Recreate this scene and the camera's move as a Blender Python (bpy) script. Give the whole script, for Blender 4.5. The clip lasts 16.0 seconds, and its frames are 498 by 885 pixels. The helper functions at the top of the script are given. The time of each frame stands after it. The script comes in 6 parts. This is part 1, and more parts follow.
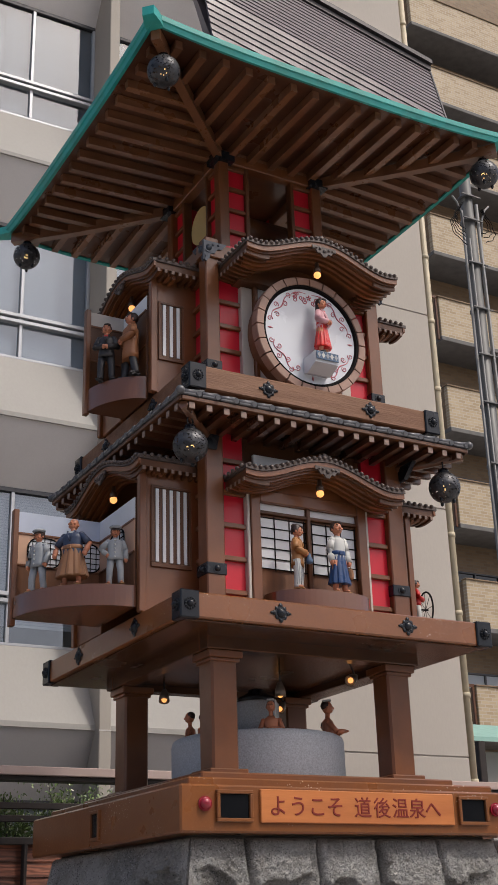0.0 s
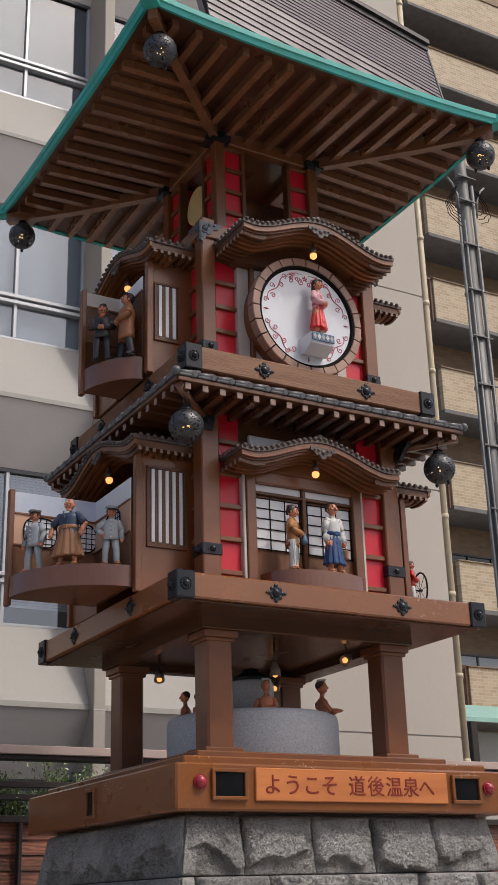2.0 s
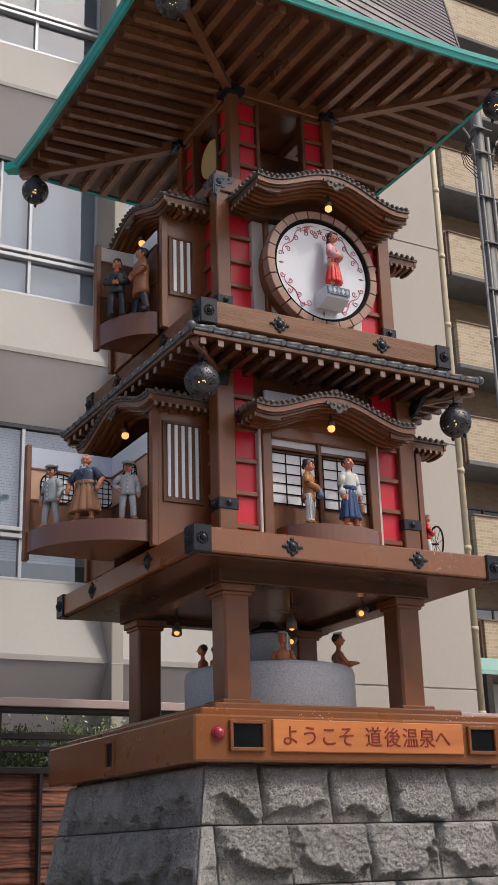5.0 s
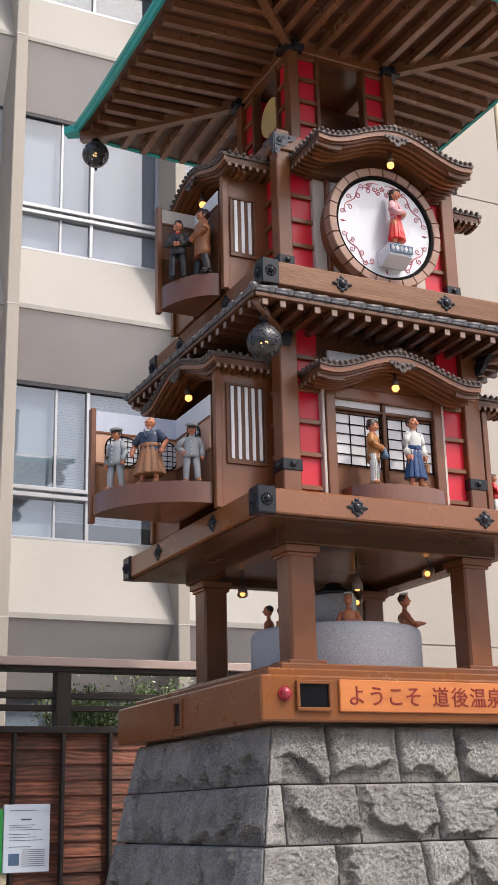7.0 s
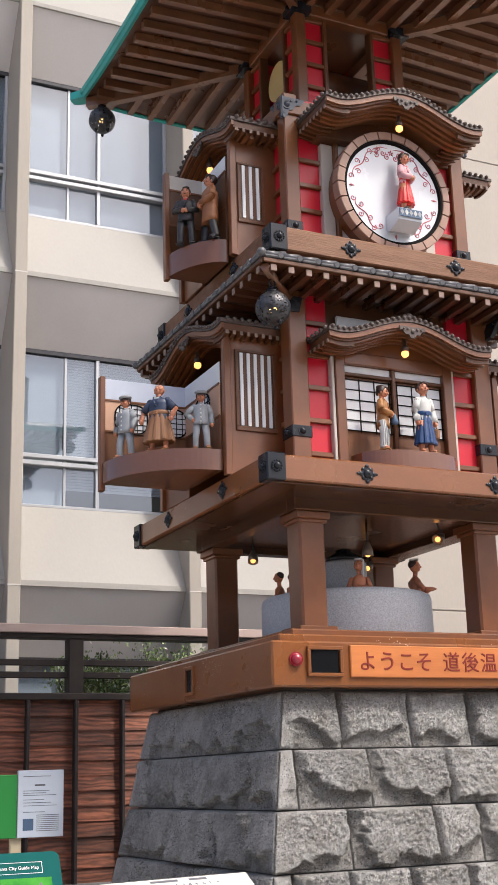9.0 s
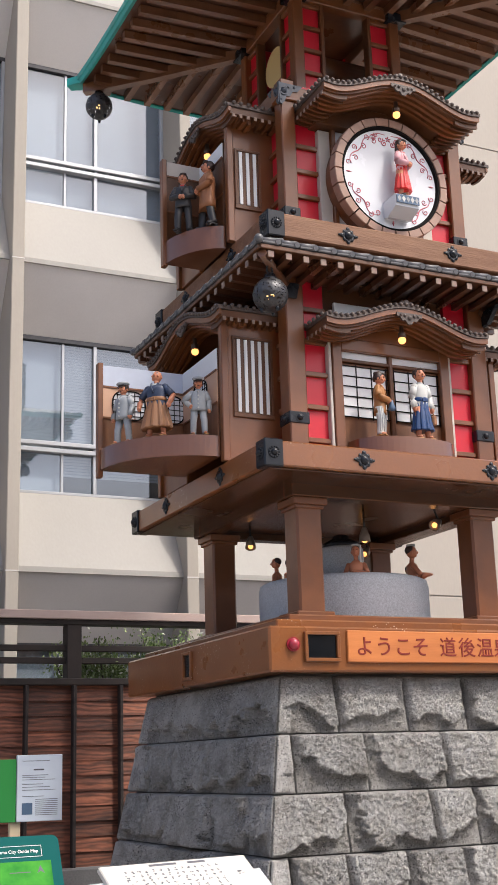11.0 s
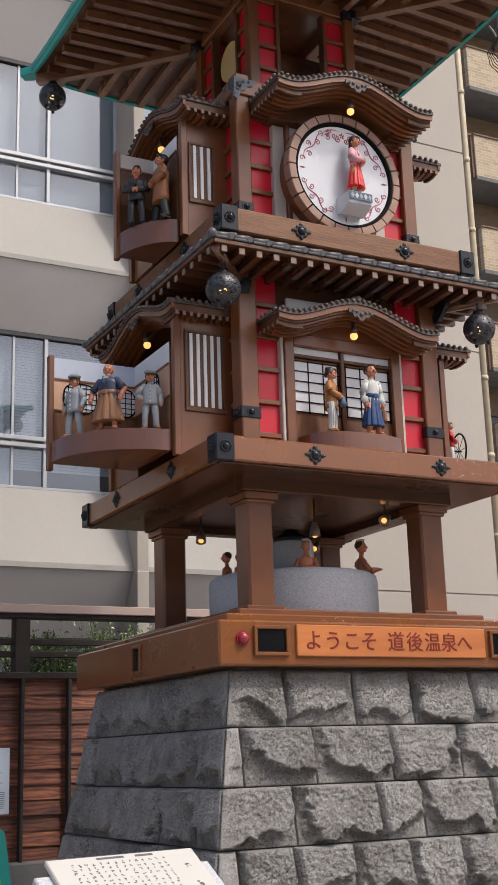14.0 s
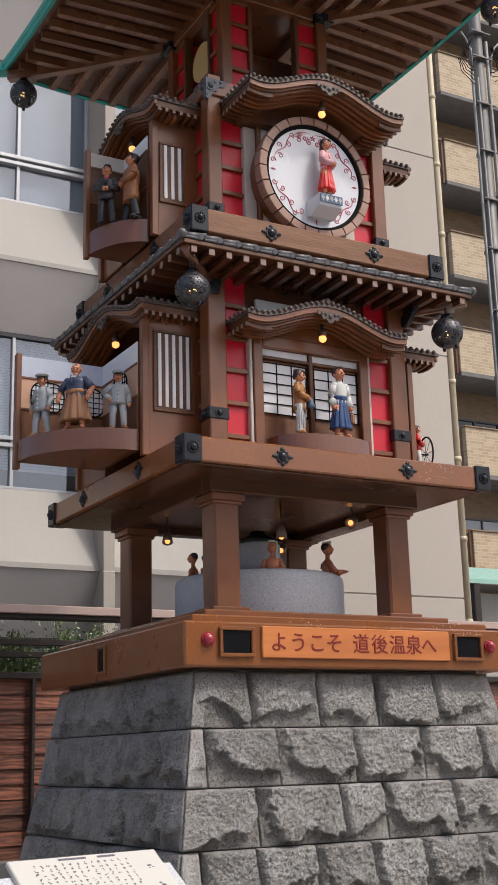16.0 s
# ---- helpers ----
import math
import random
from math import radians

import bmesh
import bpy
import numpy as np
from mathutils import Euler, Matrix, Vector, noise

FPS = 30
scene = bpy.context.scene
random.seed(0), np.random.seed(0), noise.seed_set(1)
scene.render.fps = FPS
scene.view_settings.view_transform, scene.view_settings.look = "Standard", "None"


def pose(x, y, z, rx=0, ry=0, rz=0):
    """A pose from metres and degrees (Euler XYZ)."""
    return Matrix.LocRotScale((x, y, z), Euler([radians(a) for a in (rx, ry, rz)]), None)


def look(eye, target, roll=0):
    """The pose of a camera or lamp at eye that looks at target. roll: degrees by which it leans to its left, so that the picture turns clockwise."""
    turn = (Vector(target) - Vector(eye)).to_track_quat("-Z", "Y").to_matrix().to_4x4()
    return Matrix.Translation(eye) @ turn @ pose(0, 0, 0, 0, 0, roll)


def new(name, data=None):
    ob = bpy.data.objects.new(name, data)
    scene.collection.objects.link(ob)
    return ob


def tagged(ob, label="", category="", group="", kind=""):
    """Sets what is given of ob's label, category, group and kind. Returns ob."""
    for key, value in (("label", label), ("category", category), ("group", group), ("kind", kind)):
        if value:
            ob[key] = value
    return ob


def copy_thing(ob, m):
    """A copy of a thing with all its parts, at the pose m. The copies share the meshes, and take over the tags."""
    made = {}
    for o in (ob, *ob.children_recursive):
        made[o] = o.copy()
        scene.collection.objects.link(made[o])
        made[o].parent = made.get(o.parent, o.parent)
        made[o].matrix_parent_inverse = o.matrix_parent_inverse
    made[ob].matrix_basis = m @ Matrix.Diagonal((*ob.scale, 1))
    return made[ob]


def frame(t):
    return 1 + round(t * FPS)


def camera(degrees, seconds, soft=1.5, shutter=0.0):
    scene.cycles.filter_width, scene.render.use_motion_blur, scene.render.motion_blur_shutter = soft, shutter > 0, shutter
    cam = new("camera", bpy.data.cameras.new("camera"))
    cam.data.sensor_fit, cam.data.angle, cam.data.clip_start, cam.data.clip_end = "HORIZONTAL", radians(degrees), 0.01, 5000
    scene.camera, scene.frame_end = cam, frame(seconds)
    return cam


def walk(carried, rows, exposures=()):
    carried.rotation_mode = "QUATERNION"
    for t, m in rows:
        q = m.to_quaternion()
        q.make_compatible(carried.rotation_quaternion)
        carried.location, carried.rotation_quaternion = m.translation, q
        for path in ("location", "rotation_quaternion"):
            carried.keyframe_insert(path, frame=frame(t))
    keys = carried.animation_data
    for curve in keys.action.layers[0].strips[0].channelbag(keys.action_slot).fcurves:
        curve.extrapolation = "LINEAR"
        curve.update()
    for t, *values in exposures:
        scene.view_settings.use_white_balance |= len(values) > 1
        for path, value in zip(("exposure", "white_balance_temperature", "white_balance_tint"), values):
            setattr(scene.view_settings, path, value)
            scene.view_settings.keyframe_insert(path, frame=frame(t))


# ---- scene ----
EXPOSURES = [(0.0, 0.08), (3.0, 0.13), (5.5, 0.28), (6.0, 0.43), (6.5, 0.61), (7.0, 0.78), (8.5, 0.86), (11.0, 0.81), (11.5, 0.58), (12.0, 0.45), (12.5, 0.41), (16.0, 0.38)]
cam = camera(23.183, 16.0, soft=1.1)
PATH = [
    (0, pose(-3.6733, -6.4427, 1.5488, 111.713, 1.659, -28.981)),
    (0.5, pose(-3.6768, -6.4430, 1.5474, 111.748, 1.614, -29.157)),
    (1, pose(-3.6811, -6.4435, 1.5455, 111.695, 1.571, -29.281)),
    (1.5, pose(-3.6856, -6.4442, 1.5431, 111.380, 1.555, -29.331)),
    (2, pose(-3.6899, -6.4452, 1.5407, 110.827, 1.611, -29.330)),
    (2.5, pose(-3.6935, -6.4463, 1.5386, 110.371, 1.645, -29.422)),
    (3, pose(-3.6964, -6.4473, 1.5369, 109.883, 1.642, -29.458)),
    (5.5, pose(-3.6920, -6.4382, 1.5331, 108.405, 1.679, -27.985)),
    (6, pose(-3.6887, -6.4341, 1.5338, 107.958, 1.563, -27.140)),
    (6.5, pose(-3.6851, -6.4297, 1.5347, 107.532, 1.442, -26.208)),
    (7, pose(-3.6814, -6.4253, 1.5357, 107.052, 1.381, -25.474)),
    (7.5, pose(-3.6782, -6.4217, 1.5365, 106.651, 1.458, -25.173)),
    (8, pose(-3.6760, -6.4193, 1.5371, 106.151, 1.536, -25.006)),
    (8.5, pose(-3.6748, -6.4182, 1.5374, 105.792, 1.630, -24.909)),
    (11, pose(-3.6854, -6.4375, 1.5339, 104.849, 1.711, -25.024)),
    (11.5, pose(-3.6870, -6.4402, 1.5325, 104.823, 1.717, -25.218)),
    (12, pose(-3.6884, -6.4422, 1.5313, 104.759, 1.719, -25.406)),
    (12.5, pose(-3.6893, -6.4433, 1.5304, 104.693, 1.777, -25.733)),
    (13, pose(-3.6896, -6.4434, 1.5299, 104.573, 1.820, -26.081)),
    (13.5, pose(-3.6893, -6.4428, 1.5298, 104.517, 1.808, -26.668)),
    (14, pose(-3.6885, -6.4420, 1.5299, 104.529, 1.769, -27.385)),
    (14.5, pose(-3.6877, -6.4416, 1.5301, 104.553, 1.722, -27.942)),
    (15, pose(-3.6868, -6.4417, 1.5302, 104.559, 1.621, -28.401)),
    (15.5, pose(-3.6861, -6.4419, 1.5303, 104.544, 1.536, -28.781)),
    (16, pose(-3.6854, -6.4423, 1.5305, 104.534, 1.505, -29.005)),
]
walk(cam, PATH, EXPOSURES)

# ---- world and sun ----
SUN_AZ, SUN_EL = 147.0, 55.0          # degrees clockwise from +Y, and above the horizon
world = bpy.data.worlds.new("sky")
scene.world = world
world.use_nodes = True
wn = world.node_tree.nodes
sky = wn.new("ShaderNodeTexSky")
sky.sky_type, sky.sun_disc = "NISHITA", False
sky.sun_elevation, sky.sun_rotation = radians(SUN_EL), radians(SUN_AZ)
sky.dust_density, sky.air_density, sky.ozone_density = 5.0, 0.75, 0.8
wn["Background"].inputs["Strength"].default_value = 0.15
world.node_tree.links.new(sky.outputs[0], wn["Background"].inputs["Color"])
sun = new("sun", bpy.data.lights.new("sun", "SUN"))
sun.data.energy, sun.data.angle, sun.data.color = 1.4, radians(4.0), (1.0, 0.96, 0.88)
sun_from = Vector((math.sin(radians(SUN_AZ)) * math.cos(radians(SUN_EL)), math.cos(radians(SUN_AZ)) * math.cos(radians(SUN_EL)), math.sin(radians(SUN_EL))))
sun.matrix_world = look(sun_from * 30, (0, 0, 0))


# ---- materials ----
def material(name, color, rough=0.5, metal=0.0, spots=None, scale=8.0, mix=0.25, bump=0.0, bump_scale=60.0, stretch=(1, 1, 1), coat=0.0, per_object=0.0, fine=0.0):
    """Principled surface with a broad and a fine variation of colour, and relief."""
    m = bpy.data.materials.new(name)
    m.use_nodes = True
    n, l = m.node_tree.nodes, m.node_tree.links
    b = n["Principled BSDF"]
    b.inputs["Roughness"].default_value, b.inputs["Metallic"].default_value = rough, metal
    b.inputs["Coat Weight"].default_value = coat
    b.inputs["Coat Roughness"].default_value = 0.15
    co = n.new("ShaderNodeTexCoord")
    mp = n.new("ShaderNodeMapping")
    mp.inputs["Scale"].default_value = stretch
    l.new(co.outputs["Object"], mp.inputs["Vector"])
    broad = n.new("ShaderNodeTexNoise")
    broad.inputs["Scale"].default_value, broad.inputs["Detail"].default_value = scale, 6
    l.new(mp.outputs[0], broad.inputs["Vector"])
    ramp = n.new("ShaderNodeMapRange")
    ramp.inputs["From Min"].default_value, ramp.inputs["From Max"].default_value = 0.35, 0.7
    ramp.inputs["To Max"].default_value = mix
    l.new(broad.outputs["Fac"], ramp.inputs["Value"])
    mixer = n.new("ShaderNodeMix")
    mixer.data_type = "RGBA"
    spots = spots or tuple(c * 0.55 for c in color)
    mixer.inputs["A"].default_value, mixer.inputs["B"].default_value = (*color, 1), (*spots, 1)
    l.new(ramp.outputs[0], mixer.inputs["Factor"])
    out = mixer.outputs["Result"]
    grain = n.new("ShaderNodeTexNoise")
    grain.inputs["Scale"].default_value, grain.inputs["Detail"].default_value = bump_scale, 4
    l.new(mp.outputs[0], grain.inputs["Vector"])
    if fine or per_object:
        hsv = n.new("ShaderNodeHueSaturation")
        l.new(out, hsv.inputs["Color"])
        add = n.new("ShaderNodeMath")
        add.operation, add.inputs[1].default_value = "MULTIPLY_ADD", 2 * fine
        l.new(grain.outputs["Fac"], add.inputs[0])
        add.inputs[2].default_value = 1 - fine
        value = add.outputs[0]
        if per_object:
            info = n.new("ShaderNodeObjectInfo")
            more = n.new("ShaderNodeMath")
            more.operation, more.inputs[1].default_value = "MULTIPLY_ADD", per_object
            l.new(info.outputs["Random"], more.inputs[0])
            sub = n.new("ShaderNodeMath")
            sub.operation, sub.inputs[1].default_value = "SUBTRACT", per_object / 2
            l.new(value, sub.inputs[0])
            l.new(sub.outputs[0], more.inputs[2])
            value = more.outputs[0]
        l.new(value, hsv.inputs["Value"])
        out = hsv.outputs["Color"]
    l.new(out, b.inputs["Base Color"])
    rr = n.new("ShaderNodeMapRange")
    rr.inputs["To Min"].default_value, rr.inputs["To Max"].default_value = max(0.05, rough - 0.12), min(1, rough + 0.12)
    l.new(broad.outputs["Fac"], rr.inputs["Value"])
    l.new(rr.outputs[0], b.inputs["Roughness"])
    if bump:
        bp = n.new("ShaderNodeBump")
        bp.inputs["Strength"].default_value, bp.inputs["Distance"].default_value = bump, 0.01
        l.new(grain.outputs["Fac"], bp.inputs["Height"])
        l.new(bp.outputs[0], b.inputs["Normal"])
    return m


def glow(name, color, strength):
    m = bpy.data.materials.new(name)
    m.use_nodes = True
    b = m.node_tree.nodes["Principled BSDF"]
    b.inputs["Base Color"].default_value = (*color, 1)
    b.inputs["Emission Color"].default_value, b.inputs["Emission Strength"].default_value = (*color, 1), strength
    return m


def glass(name, tint):
    """Clear pane: mirror gloss over a transparent body."""
    m = bpy.data.materials.new(name)
    m.use_nodes = True
    n, l = m.node_tree.nodes, m.node_tree.links
    clear, gloss, mixn, lw, pw, ad = n.new("ShaderNodeBsdfTransparent"), n.new("ShaderNodeBsdfGlossy"), n.new("ShaderNodeMixShader"), n.new("ShaderNodeLayerWeight"), n.new("ShaderNodeMath"), n.new("ShaderNodeMath")
    clear.inputs["Color"].default_value = (*tint, 1)
    gloss.inputs["Roughness"].default_value = 0.02
    pw.operation, pw.inputs[1].default_value = "POWER", 3.0
    ad.operation, ad.inputs[1].default_value, ad.inputs[2].default_value = "MULTIPLY_ADD", 0.5, 0.12
    lw.inputs["Blend"].default_value = 0.5
    l.new(lw.outputs["Facing"], pw.inputs[0])
    l.new(pw.outputs[0], ad.inputs[0])
    l.new(ad.outputs[0], mixn.inputs[0])
    l.new(clear.outputs[0], mixn.inputs[1])
    l.new(gloss.outputs[0], mixn.inputs[2])
    l.new(mixn.outputs[0], n["Material Output"].inputs["Surface"])
    return m


def chips(m, color, scale, amount, lo=0.5, hi=0.75):
    """Small chipped spots of bare primer over a painted surface."""
    n, l = m.node_tree.nodes, m.node_tree.links
    b = n["Principled BSDF"]
    old = b.inputs["Base Color"].links[0].from_socket
    co, vo, ns = n.new("ShaderNodeTexCoord"), n.new("ShaderNodeTexVoronoi"), n.new("ShaderNodeTexNoise")
    vo.inputs["Scale"].default_value, ns.inputs["Scale"].default_value = scale, 3.0
    l.new(co.outputs["Object"], vo.inputs["Vector"])
    l.new(co.outputs["Object"], ns.inputs["Vector"])
    size = n.new("ShaderNodeMapRange")
    size.inputs["From Min"].default_value, size.inputs["From Max"].default_value, size.inputs["To Max"].default_value = lo, hi, amount
    l.new(ns.outputs["Fac"], size.inputs["Value"])
    less = n.new("ShaderNodeMath")
    less.operation = "LESS_THAN"
    l.new(vo.outputs["Distance"], less.inputs[0])
    l.new(size.outputs[0], less.inputs[1])
    mx = n.new("ShaderNodeMix")
    mx.data_type = "RGBA"
    l.new(less.outputs[0], mx.inputs["Factor"])
    l.new(old, mx.inputs["A"])
    mx.inputs["B"].default_value = (*color, 1)
    l.new(mx.outputs["Result"], b.inputs["Base Color"])


BROWN = material("brown_paint", (0.185, 0.061, 0.018), 0.40, spots=(0.10, 0.036, 0.013), scale=5, mix=0.6, bump=0.06, bump_scale=40, fine=0.10, coat=0.25)
BROWN_DARK = material("dark_brown_timber", (0.125, 0.044, 0.014), 0.45, spots=(0.05, 0.021, 0.009), scale=6, mix=0.7, bump=0.1, bump_scale=50, fine=0.08)
BEAM = material("orange_brown_paint", (0.215, 0.073, 0.019), 0.30, spots=(0.16, 0.054, 0.016), scale=4, mix=0.6, bump=0.08, bump_scale=70, fine=0.12, coat=0.5)
chips(BEAM, (0.62, 0.52, 0.44), 60, 0.30)
WORN = material("faded_brown_wood", (0.205, 0.092, 0.042), 0.6, spots=(0.14, 0.055, 0.023), scale=3, mix=0.8, bump=0.25, bump_scale=14, stretch=(1, 6, 9), fine=0.15)
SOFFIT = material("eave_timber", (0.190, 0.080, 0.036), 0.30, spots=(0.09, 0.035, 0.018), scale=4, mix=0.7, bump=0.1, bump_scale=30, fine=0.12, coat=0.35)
# the eave timber darkened, so the shade between rafters is in its colour
LINING_SHADE = material("shade_eave_boarding", (0.098, 0.036, 0.017), 0.30, spots=(0.06, 0.024, 0.013), scale=4, mix=0.7, bump=0.08, bump_scale=30, fine=0.12, coat=0.3)
DARK_GLOSS = material("dark_brown_gloss", (0.075, 0.028, 0.010), 0.24, spots=(0.05, 0.020, 0.008), scale=3, mix=0.7, fine=0.08, coat=0.1)
RED = material("red_lacquer_panel", (0.58, 0.010, 0.028), 0.35, spots=(0.50, 0.009, 0.026), scale=3, mix=0.6, fine=0.04)
CREAM = material("cream_board", (0.55, 0.50, 0.45), 0.6, spots=(0.42, 0.38, 0.34), scale=4, mix=0.5, fine=0.04)
WHITE = material("white_panel", (0.72, 0.73, 0.75), 0.5, spots=(0.62, 0.63, 0.66), scale=3, mix=0.5, fine=0.03)
PEACH = material("peach_wall", (0.60, 0.36, 0.24), 0.6, spots=(0.52, 0.3, 0.2), scale=4, mix=0.5)
DADO = material("wood_dado", (0.20, 0.08, 0.032), 0.5, spots=(0.12, 0.045, 0.02), scale=5, mix=0.7, stretch=(6, 6, 1), fine=0.1)
IRON = material("black_iron", (0.010, 0.012, 0.016), 0.24, 0.0, spots=(0.02, 0.022, 0.028), scale=15, mix=0.6, bump=0.06, bump_scale=120)
IRON.node_tree.nodes["Principled BSDF"].inputs["Specular IOR Level"].default_value = 0.35
PLATE = material("blue_grey_iron", (0.055, 0.066, 0.085), 0.35, 0.3, spots=(0.03, 0.035, 0.045), scale=20, mix=0.7)
LATTICE = material("black_lattice", (0.006, 0.005, 0.005), 0.85)
LATTICE.node_tree.nodes["Principled BSDF"].inputs["Specular IOR Level"].default_value = 0.15
TILE = material("brown_grey_tile", (0.092, 0.066, 0.055), 0.5, spots=(0.06, 0.045, 0.04), scale=14, mix=0.8, bump=0.1, bump_scale=80, fine=0.12)
TILE_GREY = material("grey_ridge_tile", (0.105, 0.105, 0.115), 0.33, spots=(0.09, 0.09, 0.09), scale=12, mix=0.8, bump=0.1, bump_scale=80, fine=0.1)
RAFTER_END = material("pale_rafter_end", (0.21, 0.14, 0.11), 0.6, spots=(0.3, 0.22, 0.18), scale=20, mix=0.6)
COPPER_GREEN = material("green_gutter", (0.020, 0.36, 0.33), 0.42, spots=(0.05, 0.24, 0.19), scale=6, mix=0.6, fine=0.06)
ROOF = material("grey_copper_roof", (0.155, 0.130, 0.140), 0.5, 0.1, spots=(0.125, 0.105, 0.11), scale=5, mix=0.7, fine=0.06)
ROOF_DARK = material("dark_ridge_metal", (0.05, 0.045, 0.048), 0.45, 0.3)
CLOCK_WHITE = material("clock_face_white", (0.61, 0.63, 0.67), 0.25, spots=(0.56, 0.58, 0.62), scale=2, mix=0.4, coat=0.3)
SCROLL = material("red_scroll_paint", (0.50, 0.13, 0.16), 0.5)
RING = material("brown_ring_segment", (0.34, 0.215, 0.165), 0.55, spots=(0.25, 0.14, 0.10), scale=8, mix=0.7, fine=0.08, per_object=0.15)
STAGE = material("stage_drum_paint", (0.155, 0.056, 0.026), 0.20, spots=(0.175, 0.080, 0.048), scale=3, mix=0.6, coat=0.4)
GRANITE = material("blue_grey_granite", (0.48, 0.50, 0.53), 0.6, spots=(0.38, 0.40, 0.43), scale=3, mix=0.5, bump=0.1, bump_scale=120, fine=0.55)


def granite(name, color, spots, pale, dark):
    """Rough granite with coarse relief and mineral grains."""
    m = material(name, color, 0.85, spots=spots, scale=9, mix=0.85, bump=1.0, bump_scale=70, fine=0.9, per_object=0.34)
    for node in m.node_tree.nodes:
        if node.type == "TEX_NOISE" and node.inputs["Scale"].default_value > 20:
            node.inputs["Detail"].default_value, node.inputs["Roughness"].default_value = 9, 0.78
        if node.type == "BUMP":
            node.inputs["Distance"].default_value = 0.03
    chips(m, pale, 105, 0.26, 0.1, 0.6)
    chips(m, dark, 80, 0.28, 0.1, 0.6)
    return m


STONE = granite("dressed_granite", (0.49, 0.482, 0.468), (0.29, 0.272, 0.245), (0.64, 0.64, 0.65), (0.13, 0.13, 0.135))
# darker copy of the granite: shade painted on torn feet and joint sides
STONE_TORN_SHADE = granite("torn_granite_shade", (0.41, 0.398, 0.38), (0.22, 0.205, 0.185), (0.54, 0.53, 0.52), (0.08, 0.078, 0.075))
MORTAR = material("dark_joint", (0.15, 0.147, 0.142), 0.9)
BOARD = material("varnished_name_board", (0.55, 0.19, 0.055), 0.4, spots=(0.40, 0.12, 0.03), scale=2.5, mix=0.8, stretch=(1, 1, 7), bump=0.06, bump_scale=20, fine=0.1, coat=0.3)
INK = material("dark_red_lettering", (0.20, 0.014, 0.006), 0.7)
SCREEN = material("dark_screen", (0.006, 0.007, 0.009), 0.12)
KNOB = material("red_dome", (0.30, 0.012, 0.03), 0.25, coat=0.5)
BULB = glow("lit_bulb", (1.0, 0.44, 0.13), 1.15)
BULB_SOFT = glow("lantern_light", (1.0, 0.60, 0.22), 1.3)
SOCKET = material("lamp_socket", (0.10, 0.06, 0.04), 0.4, 0.4)
LANTERN = material("pierced_lantern_metal", (0.045, 0.045, 0.05), 0.4, 0.6, spots=(0.10, 0.10, 0.105), scale=22, mix=0.8, bump=0.5, bump_scale=45)
SKIN = material("painted_skin", (0.50, 0.20, 0.11), 0.45, spots=(0.42, 0.15, 0.08), scale=12, mix=0.5)
CLAY = material("terracotta_skin", (0.54, 0.205, 0.105), 0.45, spots=(0.30, 0.09, 0.045), scale=12, mix=0.6)
HAIR = material("painted_hair", (0.035, 0.018, 0.014), 0.45)


def paint(name, c, rough=0.5):
    return material(name, c, rough, spots=tuple(v * 0.7 for v in c), scale=14, mix=0.6)


GREY_CLOTH, NAVY, HAKAMA, OCHRE = paint("grey_cloth", (0.31, 0.33, 0.35)), paint("navy_cloth", (0.03, 0.045, 0.09)), paint("brown_pleats", (0.27, 0.125, 0.055)), paint("ochre_cloth", (0.36, 0.16, 0.05))
BLUE, PALE, SCARLET, PINK = paint("blue_pleats", (0.008, 0.040, 0.135), 0.3), paint("pale_cloth", (0.54, 0.54, 0.52)), paint("scarlet_cloth", (0.60, 0.02, 0.015), 0.3), paint("pink_cloth", (0.62, 0.33, 0.36))
SANDAL, BLACK_CLOTH, TAN_COAT, TEAL = paint("wooden_sandal", (0.42, 0.22, 0.08)), paint("charcoal_cloth", (0.03, 0.028, 0.03)), paint("tan_coat", (0.30, 0.12, 0.05)), paint("teal_paint", (0.06, 0.11, 0.19))


